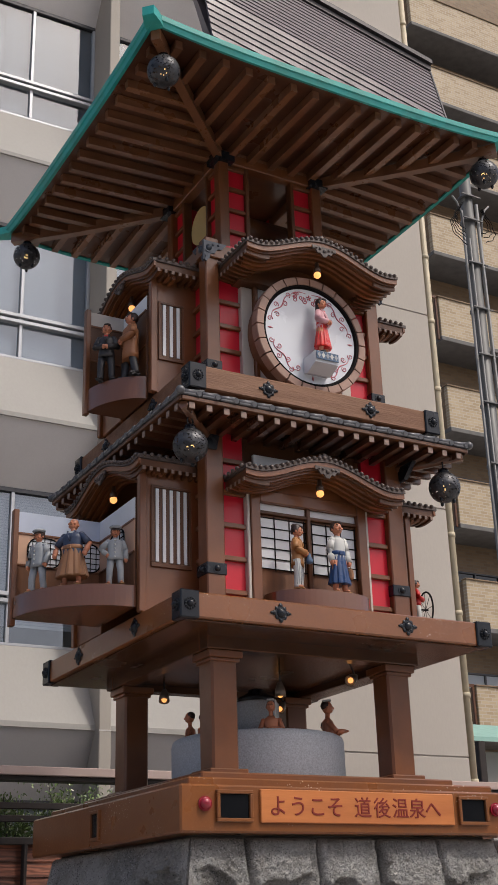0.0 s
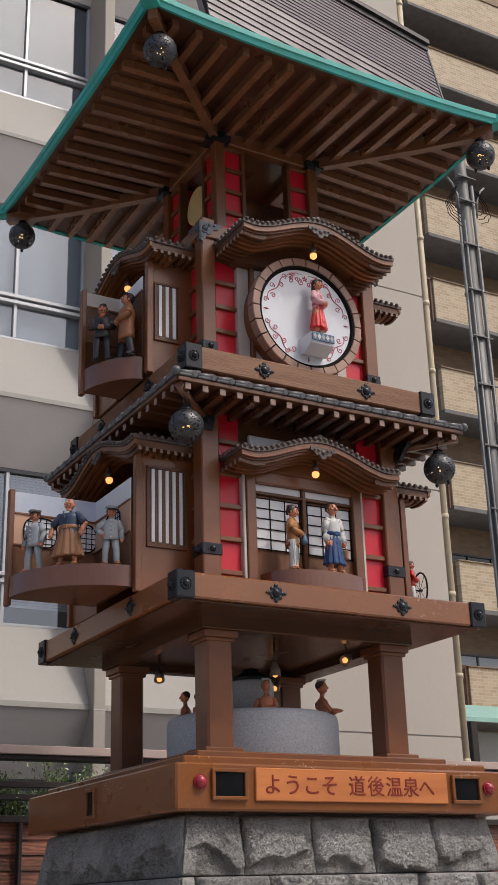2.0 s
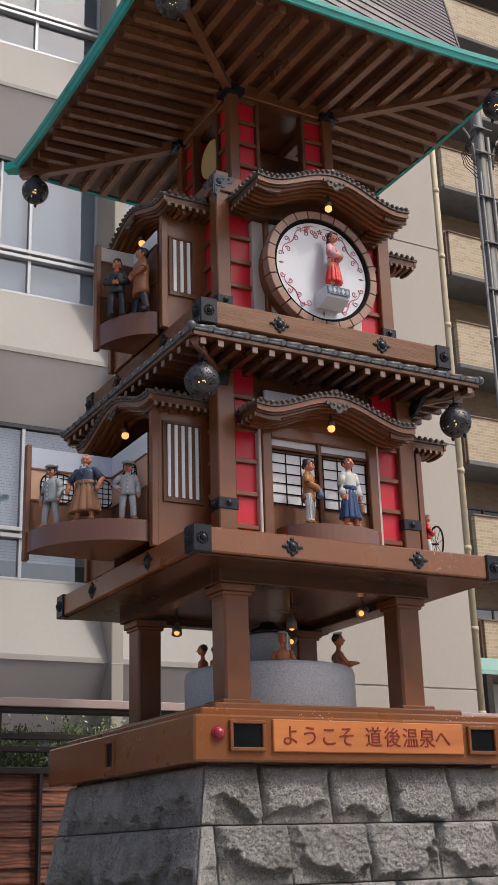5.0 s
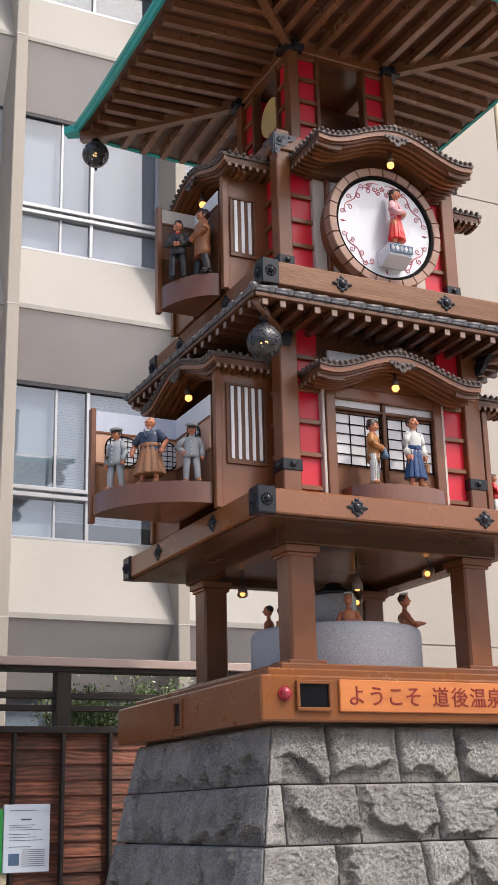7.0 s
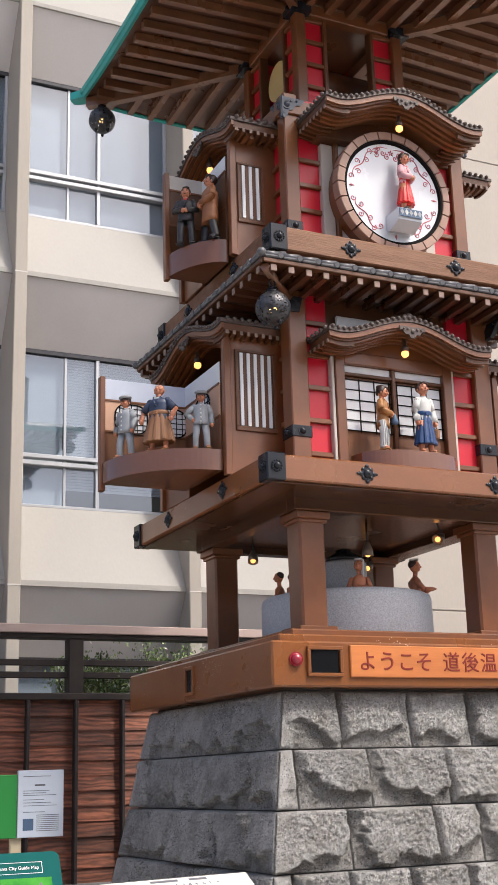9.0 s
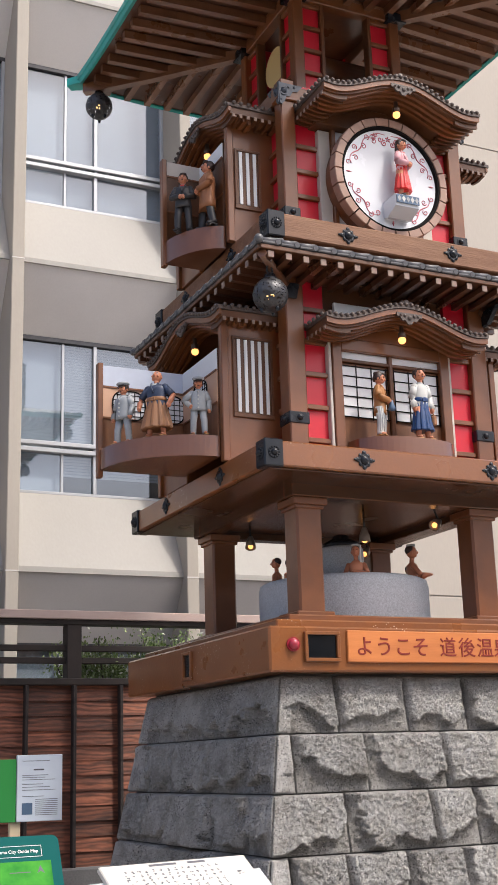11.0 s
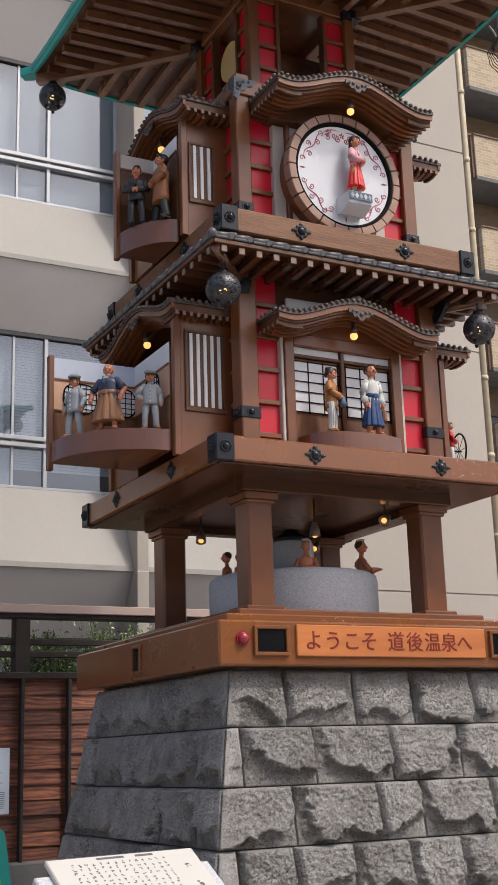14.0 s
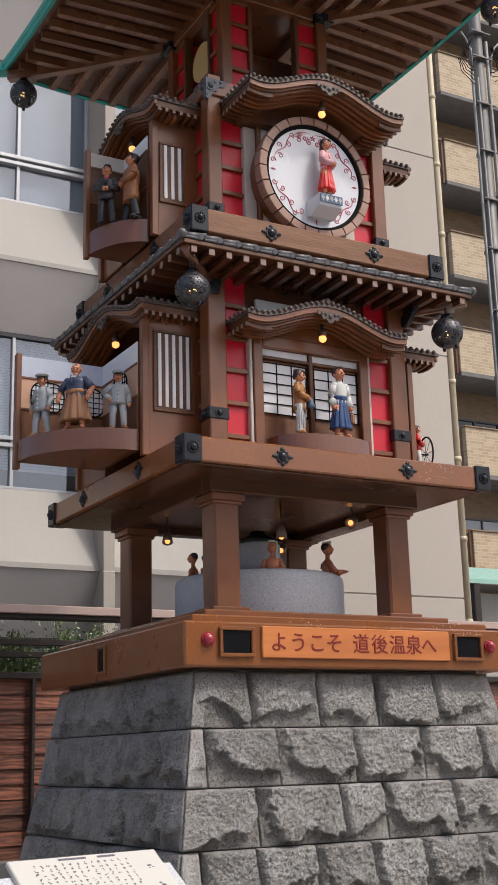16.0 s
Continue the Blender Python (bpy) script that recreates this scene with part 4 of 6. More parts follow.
def upper_roof():
    """Steep upper roof with ribbed courses that fall towards the ends."""
    n, courses = 24, 13

    def edge(f):
        y = -1.19 + 0.24 * max(f, 0)
        x1 = 0.91 + 0.105 * f
        return y, x1

    def zz(x, f):
        return max(6.53 + 0.002 * f, 6.575 + 0.63 * f - 0.2 * (x - 0.91))

    for s in (1, -1):
        g = Mesh()
        loops = []
        for i in range(n + 1):
            u = 2 * i / n - 1
            y0, x0 = edge(-0.5)
            y1, x1 = edge(1)
            loops.append([(u * x0, s * (y0 + 0.02), zz(u * x0, -0.5)),  (u * x1, s * y1, zz(u * x1, 1)), (u * x1 * 0.8, s * (y1 + 0.12), zz(u * x1, 1)), (u * x0 * 0.8, s * (y0 + 0.25), 6.5)])
        g.rings(loops, 0, False)
        r = part("upper_roof", g, ROOF, tower, "grey ribbed metal roof", at=Matrix.Diagonal((0.62, 1, 1, 1)) if s == -1 else None)
        for c in range(-7, courses):
            f0, f1 = (c + 0.02) / courses, (c + 0.94) / courses
            g = Mesh()
            loops = []
            for i in range(n + 1):
                u = 2 * i / n - 1
                (ya, xa), (yb, xb) = edge(f0), edge(f1)
                loops.append([(u * xa * 1.002, s * (ya - 0.015), zz(u * xa, f0)), (u * xb * 1.002, s * (yb - 0.009), zz(u * xb, f1)), (u * xb, s * (yb + 0.004), zz(u * xb, f1)), (u * xa, s * (ya + 0.004), zz(u * xa, f0))])
            g.rings(loops, 0, False)
            part("roof_course", g, ROOF, r)
        for e in (-1, 1):
            g = Mesh()
            loops = []
            for f in (0.0, 0.5, 1.0):
                y, x1 = edge(f)
                z = zz(e * x1, f)
                loops.append([(e * x1, s * (y - 0.02), z), (e * (x1 + 0.012), s * (y - 0.02), z), (e * (x1 + 0.012), s * (y + 0.05), z), (e * x1, s * (y + 0.05), z)])
            g.rings(loops, 0, False)
            part("verge_trim", g, ROOF_DARK, r, "dark verge trim")
        for f, dz, o in ((1.0, 0.05, 0.03), (1.03, 0.075, 0.05)):
            g = Mesh()
            loops = []
            for i in range(n + 1):
                u = 2 * i / n - 1
                y, x1 = edge(min(f, 1))
                z = zz(u * x1, 1) + (f - 1) * 1.5
                loops.append([(u * (x1 + 0.01), s * (y - o), z - 0.012), (u * (x1 + 0.01), s * (y - o), z + 0.022), (u * (x1 + 0.01), s * (y + 0.1), z + 0.03), (u * (x1 + 0.01), s * (y + 0.1), z - 0.012)])
            g.rings(loops, 0, False)
            part("ridge_trim", g, ROOF_DARK, r, "dark ridge trim")


upper_roof()
g = Mesh()
g.box(-0.40, 0.40, -0.40, 0.40, 6.41, 6.52, 0.004)
part("roof_core", g, SOFFIT, tower)
for sx in (-1, 1):
    for sy in (-1, 1):
        g = Mesh()
        c = (sx * 0.37, sy * 0.37)
        g.strip([(c[0] - 0.07, c[1] - 0.07, 6.385), (c[0] + 0.07, c[1] - 0.07, 6.385), (c[0] + 0.07, c[1] + 0.07, 6.385), (c[0] - 0.07, c[1] + 0.07, 6.385)], (0, 0, -0.06))
        part("hip_bracket", g, IRON, tower, "black iron bracket at the hip")


# ---- hanging lanterns ----
def lantern(at):
    """Pierced ball lantern on a ring, three feet below."""
    e = thing("hanging_lantern", "dark pierced metal ball lantern hung from the eave corner", "lantern", "eave lanterns", at=at)
    R = 0.098
    g = Mesh()
    n, rows = 80, 48
    vs = []
    for i in range(rows + 1):
        t = math.pi * (i / rows - 0.5)
        for j in range(n):
            a = 2 * math.pi * j / n
            vs.append((math.cos(a) * math.cos(t) * R, math.sin(a) * math.cos(t) * R, math.sin(t) * R))
    fs = []
    for i in range(rows):
        for j in range(n):
            t, a = math.pi * ((i + 0.5) / rows - 0.5), 2 * math.pi * (j + 0.5) / n
            hole = False
            if abs(t) < 1.25:
                q = noise.noise(Vector((math.cos(a) * math.cos(t), math.sin(a) * math.cos(t), math.sin(t))) * 6.4)
                hole = 0.20 < q < 0.40 and noise.noise(Vector((math.cos(a) * math.cos(t), math.sin(a) * math.cos(t), math.sin(t))) * 11.0) > -0.12
            if not hole:
                fs.append((i * n + j, i * n + (j + 1) % n, (i + 1) * n + (j + 1) % n, (i + 1) * n + j))
    g.add(vs, fs, 0, True)
    part("pierced_ball", g, LANTERN, e)
    g = Mesh()
    g.lathe([(0.012, R + 0.028), (0.03, R + 0.02), (0.034, R + 0.004), (0.05, R - 0.012)], n=16)
    g.tube([(math.cos(i * math.pi / 8) * 0.022, 0, R + 0.05 + math.sin(i * math.pi / 8) * 0.026) for i in range(17)], 0.005, 6)
    g.rod((0, 0, R + 0.07), (0, 0, R + 0.13), 0.004, n=6)
    part("hanger", g, IRON, e, "black iron hanging ring")
    for j in range(3):
        a = j * 2.094 + 0.5
        g = Mesh()
        g.ball((math.cos(a) * 0.05, math.sin(a) * 0.05, -R + 0.008), (0.011, 0.011, 0.018), 8, rows=6)
        part("foot", g, IRON, e)
    g = Mesh()
    g.ball((0, 0, -0.005), 0.022, 12)
    part("bulb", g, BULB_SOFT, e, "warm bulb inside")
    return e


first = lantern(pose(-1.175, -1.175, 6.225))
for x, y, z, r in ((-1.185, 1.185, 6.222, 40), (1.20, -1.20, 6.215, 75), (1.185, 1.185, 6.22, 10), (-0.88, -0.88, 4.015, 20), (0.875, -0.875, 4.03, 50), (-0.88, 0.88, 4.02, 33), (0.88, 0.88, 4.02, 64)):
    copy_thing(first, pose(x, y, z, 0, 0, r))

# ---- materials of the surroundings ----
FACADE = material("white_rendered_wall", (0.355, 0.340, 0.316), 0.8, spots=(0.305, 0.291, 0.268), scale=0.7, mix=0.6, bump=0.08, bump_scale=40, fine=0.05, stretch=(1.000, 0.985, 0.364))
PLAIN = material("beige_rendered_wall", (0.42, 0.38, 0.335), 0.85, spots=(0.36, 0.32, 0.28), scale=0.5, mix=0.6, bump=0.08, bump_scale=40, fine=0.05, stretch=(1, 1, 0.3))
SLOPE = material("grey_soffit_wall", (0.600, 0.572, 0.552), 0.8, spots=(0.415, 0.392, 0.376), scale=0.8, mix=0.5, fine=0.05)
FIN = material("grey_beige_fin", (0.38, 0.345, 0.30), 0.8, spots=(0.32, 0.29, 0.25), scale=1.2, mix=0.6, fine=0.05, stretch=(1, 1, 0.3))
ALU = material("aluminium_frame", (0.42, 0.43, 0.45), 0.4, 0.5, spots=(0.5, 0.5, 0.52), scale=5)
DARK_ALU = material("dark_window_frame", (0.06, 0.06, 0.065), 0.4, 0.4)
PANE = glass("window_glass", (0.80, 0.84, 0.88))
BLIND = material("pale_blind", (0.47, 0.50, 0.53), 0.6, spots=(0.40, 0.43, 0.46), scale=3)
CURTAIN = material("white_roller_blind", (0.46, 0.49, 0.52), 0.7, spots=(0.38, 0.42, 0.46), scale=1)
# upper storeys' blinds, their glass's darker reflection put into the colour
BLIND_DIMMED = material("dimmed_blind", (0.21, 0.24, 0.265), 0.6, spots=(0.17, 0.20, 0.22), scale=2)
ROOM = material("dim_room_backing", (0.10, 0.11, 0.12), 0.8)
PIPE = material("cream_downpipe", (0.52, 0.44, 0.30), 0.5)
FENCE_DARK = material("dark_fence_timber", (0.024, 0.015, 0.012), 0.7, spots=(0.012, 0.009, 0.008), scale=6, mix=0.7, fine=0.1)
RAIL_TOP = material("pinkish_rail_top", (0.42, 0.32, 0.29), 0.7, spots=(0.4, 0.3, 0.26), scale=4, mix=0.6)
POLE = material("grey_pole", (0.115, 0.115, 0.115), 0.5, 0.3, spots=(0.13, 0.13, 0.13), scale=5)
POLE_PALE = material("pale_conduit", (0.20, 0.20, 0.20), 0.5, 0.2)
CONCRETE = material("grey_concrete", (0.16, 0.155, 0.15), 0.85, spots=(0.11, 0.105, 0.1), scale=4, mix=0.6, bump=0.3, bump_scale=60, fine=0.15)


def plank_wood():
    """Charred, weathered planks: bands of dark and light grain along the board."""
    m = material("weathered_plank", (0.25, 0.085, 0.045), 0.5, spots=(0.055, 0.02, 0.013), scale=2.2, mix=0.9, bump=0.35, bump_scale=7, stretch=(1.2, 1, 6), fine=0.25, per_object=0.9)
    n, l = m.node_tree.nodes, m.node_tree.links
    b = n["Principled BSDF"]
    old = b.inputs["Base Color"].links[0].from_socket
    co, info, at, mp, wv, mx = n.new("ShaderNodeTexCoord"), n.new("ShaderNodeObjectInfo"), n.new("ShaderNodeVectorMath"), n.new("ShaderNodeMapping"), n.new("ShaderNodeTexWave"), n.new("ShaderNodeMix")
    # growth rings, shifted from board to board
    at.operation = "MULTIPLY_ADD"
    at.inputs[1].default_value = (37.0, 11.0, 23.0)
    l.new(info.outputs["Random"], at.inputs[0])
    l.new(co.outputs["Object"], at.inputs[2])
    mp.inputs["Scale"].default_value = (0.22, 1.0, 1.0)
    l.new(at.outputs[0], mp.inputs["Vector"])
    wv.bands_direction = "Z"
    wv.inputs["Scale"].default_value, wv.inputs["Distortion"].default_value = 9.0, 9.0
    wv.inputs["Detail"].default_value, wv.inputs["Detail Scale"].default_value = 3.0, 1.6
    l.new(mp.outputs[0], wv.inputs["Vector"])
    mx.data_type, mx.blend_type = "RGBA", "MULTIPLY"
    mx.inputs["Factor"].default_value = 0.75
    l.new(old, mx.inputs["A"])
    rp = n.new("ShaderNodeMapRange")
    rp.inputs["To Min"].default_value, rp.inputs["To Max"].default_value = 0.35, 1.25
    l.new(wv.outputs["Fac"], rp.inputs["Value"])
    l.new(rp.outputs[0], mx.inputs["B"])
    l.new(mx.outputs["Result"], b.inputs["Base Color"])
    return m


PLANK = plank_wood()


def brick_face(name, a, b, mortar, dark=1.0):
    m = bpy.data.materials.new(name)
    m.use_nodes = True
    n, l = m.node_tree.nodes, m.node_tree.links
    co, mp, br = n.new("ShaderNodeTexCoord"), n.new("ShaderNodeMapping"), n.new("ShaderNodeTexBrick")
    mp.inputs["Rotation"].default_value = (radians(90), 0, 0)
    l.new(co.outputs["Object"], mp.inputs["Vector"])
    l.new(mp.outputs[0], br.inputs["Vector"])
    for key, c in (("Color1", a), ("Color2", b), ("Mortar", mortar)):
        br.inputs[key].default_value = (*c, 1)
    br.inputs["Scale"].default_value = 1.0
    br.inputs["Brick Width"].default_value, br.inputs["Row Height"].default_value, br.inputs["Mortar Size"].default_value = 0.24, 0.085, 0.010
    bs = n["Principled BSDF"]
    bs.inputs["Roughness"].default_value = 0.7
    l.new(br.outputs["Color"], bs.inputs["Base Color"])
    return m


BRICK = brick_face("buff_brick", (0.45, 0.355, 0.235), (0.34, 0.255, 0.155), (0.45, 0.39, 0.31))
BRICK_BROWN = brick_face("brown_brick", (0.24, 0.16, 0.09), (0.18, 0.115, 0.065), (0.20, 0.15, 0.10))

# ---- white building behind ----
block = thing("office_building", "white rendered building with ribbon windows and grey sloped spandrels", "building")


def slab(name, prof, x0, x1, mat, parent, label=""):
    """A prism along X with the given (y, z) outline."""
    g = Mesh()
    g.strip([(x0, y, z) for y, z in prof], (x1 - x0, 0, 0))
    return part(name, g, mat, parent, label)


FINS = (-4.52, -2.66, -0.80, 1.08, 2.93)
for x in FINS:
    g = Mesh()
    g.box(x - 0.065, x + 0.065, 4.99, 5.62, 0.0, 17.0, 0.008)
    part("fin", g, FIN, block, "upright beige fin")
    for z in (3.40, 6.64, 9.88, 13.12):
        g = Mesh()
        g.box(x - 0.066, x + 0.066, 4.987, 4.99, z - 0.006, z + 0.006, 0.001)
        part("fin_joint", g, SLOPE, block)
# one dark sheet behind all windows, its colour giving the rooms' dimness
g = Mesh()
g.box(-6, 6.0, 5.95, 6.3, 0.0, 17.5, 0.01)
part("wall", g, ROOM, block, "dark backing sheet in place of dim rooms")
for b in range(len(FINS) - 1):
    x0, x1 = FINS[b] + 0.065, FINS[b + 1] - 0.065
    for k in range(-1, 4):
        s = 4.19 + 3.24 * k
        sill, lip = s + 0.10, s - 0.742
        sp = slab("spandrel", ((5.50, sill), (5.10, lip + 0.02), (5.10, lip), (5.62, lip), (5.62, sill)), x0, x1, FACADE, block, "white sloping spandrel")
        slab("spandrel_lip", ((5.085, lip), (5.085, lip - 0.038), (5.62, lip - 0.038), (5.62, lip)), x0, x1, FACADE, sp)
        slab("spandrel_soffit", ((5.11, lip - 0.038), (5.50, s - 1.425), (5.62, s - 1.425), (5.62, lip - 0.038)), x0, x1, SLOPE, sp, "grey sloping underside")
        # ribbon window above the sill
        z0, z1 = sill, s + 3.24 - 1.425
        w = new("ribbon_window")
        w.parent = block
        rail = s + 0.565
        mx = x0 + (x1 - x0) * 0.53
        sx = x0 + (x1 - x0) * 0.33
        for nm, q in (("sill_frame", (x0, x1, z0, z0 + 0.03)), ("head_frame", (x0, x1, z1 - 0.05, z1)), ("jamb", (x0, x0 + 0.035, z0 + 0.03, z1 - 0.05)), ("jamb", (x1 - 0.035, x1, z0 + 0.03, z1 - 0.05)), ("mullion", (mx - 0.02, mx + 0.02, z0 + 0.03, z1 - 0.05))):
            g = Mesh()
            g.box(q[0], q[1], 5.50, 5.56, q[2], q[3], 0.004)
            part(nm, g, DARK_ALU if nm == "head_frame" else ALU, w)
        for dz in (0.0, 0.075):
            g = Mesh()
            g.box(x0 + 0.03, x1 - 0.03, 5.47, 5.565, rail + dz - 0.024, rail + dz + 0.022, 0.006)
            part("transom_rail", g, ALU, w, "pale aluminium rail")
        if k < 2:
            g = Mesh()
            g.box(sx - 0.014, sx + 0.014, 5.525, 5.55, z0 + 0.03, z1 - 0.05, 0.003)
            part("sash_stile", g, ALU, w)
        for a0, a1 in ((x0 + 0.035, mx - 0.02), (mx + 0.02, x1 - 0.035)):
            for c0, c1 in ((z0 + 0.03, rail - 0.024), (rail + 0.097, z1 - 0.05)):
                g = Mesh()
                g.box(a0, a1, 5.535, 5.540, c0, c1, 0.001)
                p = part("pane", g, PANE, w, "reflecting window pane")
                p.visible_shadow = False
        g = Mesh()
        g.box(x0, sx, 5.62, 5.63, z0, z1, 0.001)
        part("roller_blind", g, CURTAIN if k < 2 else BLIND_DIMMED, w, "drawn roller blind")
        g = Mesh()
        zz = z0 + (0.22 if k == 0 else 0.03)
        while zz < z1 - 0.03:
            g.add([(sx, 5.598, zz), (x1 + 0.06, 5.598, zz), (x1 + 0.06, 5.592, zz + 0.028), (sx, 5.592, zz + 0.028)], [(0, 1, 2, 3)])
            zz += 0.032
        tagged(part("blind_slats", g, BLIND if k < 2 else BLIND_DIMMED, w, "venetian blind slats"), kind="stuff")
# plain wall to the east, with shallow joints and a downpipe at its corner
g = Mesh()
g.box(2.99, 5.65, 5.014, 6.3, 0, 17.0, 0.001)
pw = part("plain_wall", g, PLAIN, block, "plain beige rendered wall")
prev = 0.0
for z in (3.30, 6.35, 9.10, 12.3, 17.0):
    g = Mesh()
    g.box(2.985, 5.66, 5.0, 5.013, prev + 0.008, z - 0.008, 0.006)
    part("wall_panel", g, PLAIN, pw)
    prev = z
g = Mesh()
g.rod((5.73, 5.03, 0), (5.73, 5.03, 17), 0.045, n=12)
for z in range(1, 17):
    g.rod((5.73, 5.03, z), (5.73, 5.03, z + 0.06), 0.054, n=12)
part("downpipe", g, PIPE, block, "cream downpipe")
g = Mesh()
g.box(-6, 5.66, 4.9, 12, 17.0, 17.6, 0.02)
part("roof", g, FACADE, block)

# ---- brick apartment block ----
flats = thing("apartment_block", "buff brick apartment block with stacked balconies", "building")
g = Mesh()
g.box(15.3, 42, 18.3, 30, 0, 33, 0.02)
part("wall", g, BRICK_BROWN, flats, "brown brick wall")
for k in range(-1, 9):
    zt = 6.89 + 2.72 * k
    spans = [(15.97, 21.0), (21.3, 27.0), (27.3, 33)]
    if k >= 7:
        spans.append((9.6, 15.2))
    for x0, x1 in spans:
        bal = new("balcony")
        bal.parent = flats
        # side walls use the darker brick, their shade put into the colour
        for q in ((x0, x1, 17.1, 17.25, "parapet", BRICK), (x0, x0 + 0.15, 17.25, 18.6, "side_wall", BRICK_BROWN)):
            g = Mesh()
            g.box(q[0], q[1], q[2], q[3], zt - 1.22, zt, 0.01)
            part(q[4], g, q[5], bal)
        # slab set to a dark grey: the underside's shade is painted in
        g = Mesh()
        g.box(x0 - 0.02, x1 + 0.02, 17.07, 18.6, zt - 1.34, zt - 1.221, 0.01)
        part("floor_slab", g, CONCRETE, bal, "slab with its underside's shade in the grey")
        g = Mesh()
        g.box(x0 - 0.03, x1 + 0.03, 17.06, 17.28, zt, zt + 0.04, 0.01)
        part("coping", g, BRICK_BROWN, bal)
    for x0 in (16.4, 19.0):
        w = new("flat_window")
        w.parent = flats
        for q in ((x0, x0 + 1.7, zt - 0.9, zt - 0.85), (x0, x0 + 1.7, zt + 0.55, zt + 0.6), (x0, x0 + 0.06, zt - 0.85, zt + 0.55), (x0 + 1.64, x0 + 1.7, zt - 0.85, zt + 0.55), (x0 + 0.82, x0 + 0.88, zt - 0.85, zt + 0.55)):
            g = Mesh()
            g.box(q[0], q[1], 18.22, 18.32, q[2], q[3], 0.005)
            part("window_frame", g, DARK_ALU, w)
        g = Mesh()
        g.box(x0 + 0.06, x0 + 1.64, 18.26, 18.29, zt - 0.85, zt + 0.55, 0.003)
        part("pane", g, SCREEN if k % 2 else CURTAIN, w, "window pane")
    if k in (0, 2, 4):
        r = new("landing_rail")
        r.parent = flats
        for q in ((15.1, 15.95, zt - 0.02, zt + 0.06), (15.1, 15.16, zt - 1.3, zt), (15.5, 15.55, zt - 1.3, zt), (15.88, 15.95, zt - 1.3, zt)):
            g = Mesh()
            g.box(q[0], q[1], 17.15, 17.2, q[2], q[3], 0.005)
            part("bar", g, BROWN_DARK, r)
g = Mesh()
g.rod((15.15, 17.0, 0), (15.15, 17.0, 33), 0.07, n=10)
part("downpipe", g, PIPE, flats, "cream downpipe")

# ---- utility pole ----
pole = thing("utility_pole", "grey steel utility pole with conduits and cables", "pole", at=pose(9.25, 8.0, 0))
g = Mesh()
g.rod((0, 0, 0), (0, 0, 14.2), 0.15, 0.105, n=20)
part("shaft", g, POLE, pole)
for dx, dy, r, top in ((-0.20, -0.05, 0.026, 13.4), (-0.14, -0.13, 0.018, 12.8), (0.17, -0.08, 0.034, 13.6), (0.11, -0.16, 0.014, 12.5)):
    g = Mesh()
    g.rod((dx, dy, 0), (dx * 0.9, dy * 0.9, top), r, n=10)
    part("conduit", g, POLE_PALE, pole, "pale grey conduit")
for z in (7.4, 8.5, 9.6, 10.5, 11.4, 12.3, 13.2, 13.7):
    g = Mesh()
    g.rod((0, 0, z), (0, 0, z + 0.04), 0.152, n=20)
    g.box(-0.23, 0.21, -0.155, -0.13, z, z + 0.025, 0.003)
    part("clamp", g, POLE, pole, "steel clamp band")
for s, n in ((-1, 5), (1, 3)):
    for i in range(n):
        a, b, drop = 0.20 + 0.01 * i, 0.15 + 0.045 * i, 0.5 + 0.10 * i
        g = Mesh()
        g.tube([(s * (a + b * math.sin(math.pi * f / 14) + 0.02 * math.sin(f * 1.7 + i)), -0.1 - 0.02 * i, 13.5 - drop * f / 14 - 0.12 * math.sin(math.pi * f / 14)) for f in range(15)], 0.0075, 6)
        part("cable_loop", g, LATTICE, pole, "thin black cable loop")
    g = Mesh()
    g.tube([(s * 0.20, -0.08, 12.95), (s * 0.23, -0.1, 13.3), (s * 0.32, -0.1, 13.52), (s * 0.42, -0.1, 13.62)], 0.02, 8)
    part("cable_gland", g, POLE_PALE, pole, "pale bent cable gland")

# ---- fence, rail and planting behind the tower ----
FY = 3.2
fence = thing("plank_fence", "weathered brown plank fence between dark posts on a concrete kerb", "fence")
g = Mesh()
g.box(-7.0, 7.0, FY - 0.12, FY + 0.2, 0.0, 0.80, 0.015)
part("kerb", g, CONCRETE, fence, "grey concrete kerb")
rows = 12
for j in range(rows):
    z0 = 0.80 + (2.19 - 0.80) * j / rows
    for i in range(-15, 16):
        xa = -1.133 + 0.392 * i
        g = Mesh()
        jit = random.uniform(-0.008, 0.008)
        zt = z0 + 1.39 / rows
        y0, y1 = FY - 0.022 + jit * 0.5, FY - 0.006 + jit * 0.5
        g.strip([(xa + 0.001, y0, z0 - 0.006), (xa + 0.001, y1, zt), (xa + 0.001, FY + 0.02, zt), (xa + 0.001, FY + 0.02, z0 - 0.006)], (0.39, 0, 0))
        part("plank", g, PLANK, fence)
for i in range(-15, 17):
    xa = -1.133 + 0.392 * i
    g = Mesh()
    g.box(xa - 0.014, xa + 0.014, FY - 0.085, FY - 0.012, 0.80, 2.19, 0.004)
    part("batten", g, FENCE_DARK, fence)
g = Mesh()
g.box(-7, 7, FY - 0.07, FY + 0.05, 2.19, 2.245, 0.006)
part("cap_rail", g, FENCE_DARK, fence)
rail = thing("handrail", "dark timber railing with a pale top rail above the fence", "railing")
for nm, q, mt in (("top_rail", (FY + 0.02, FY + 0.24, 2.73, 2.80), RAIL_TOP), ("under_rail", (FY + 0.05, FY + 0.2, 2.69, 2.729), FENCE_DARK), ("mid_rail", (FY + 0.1, FY + 0.15, 2.475, 2.525), FENCE_DARK), ("mid_rail", (FY + 0.1, FY + 0.15, 2.375, 2.425), FENCE_DARK)):
    g = Mesh()
    g.box(-7, 7, q[0], q[1], q[2], q[3], 0.005)
    part(nm, g, mt, rail)
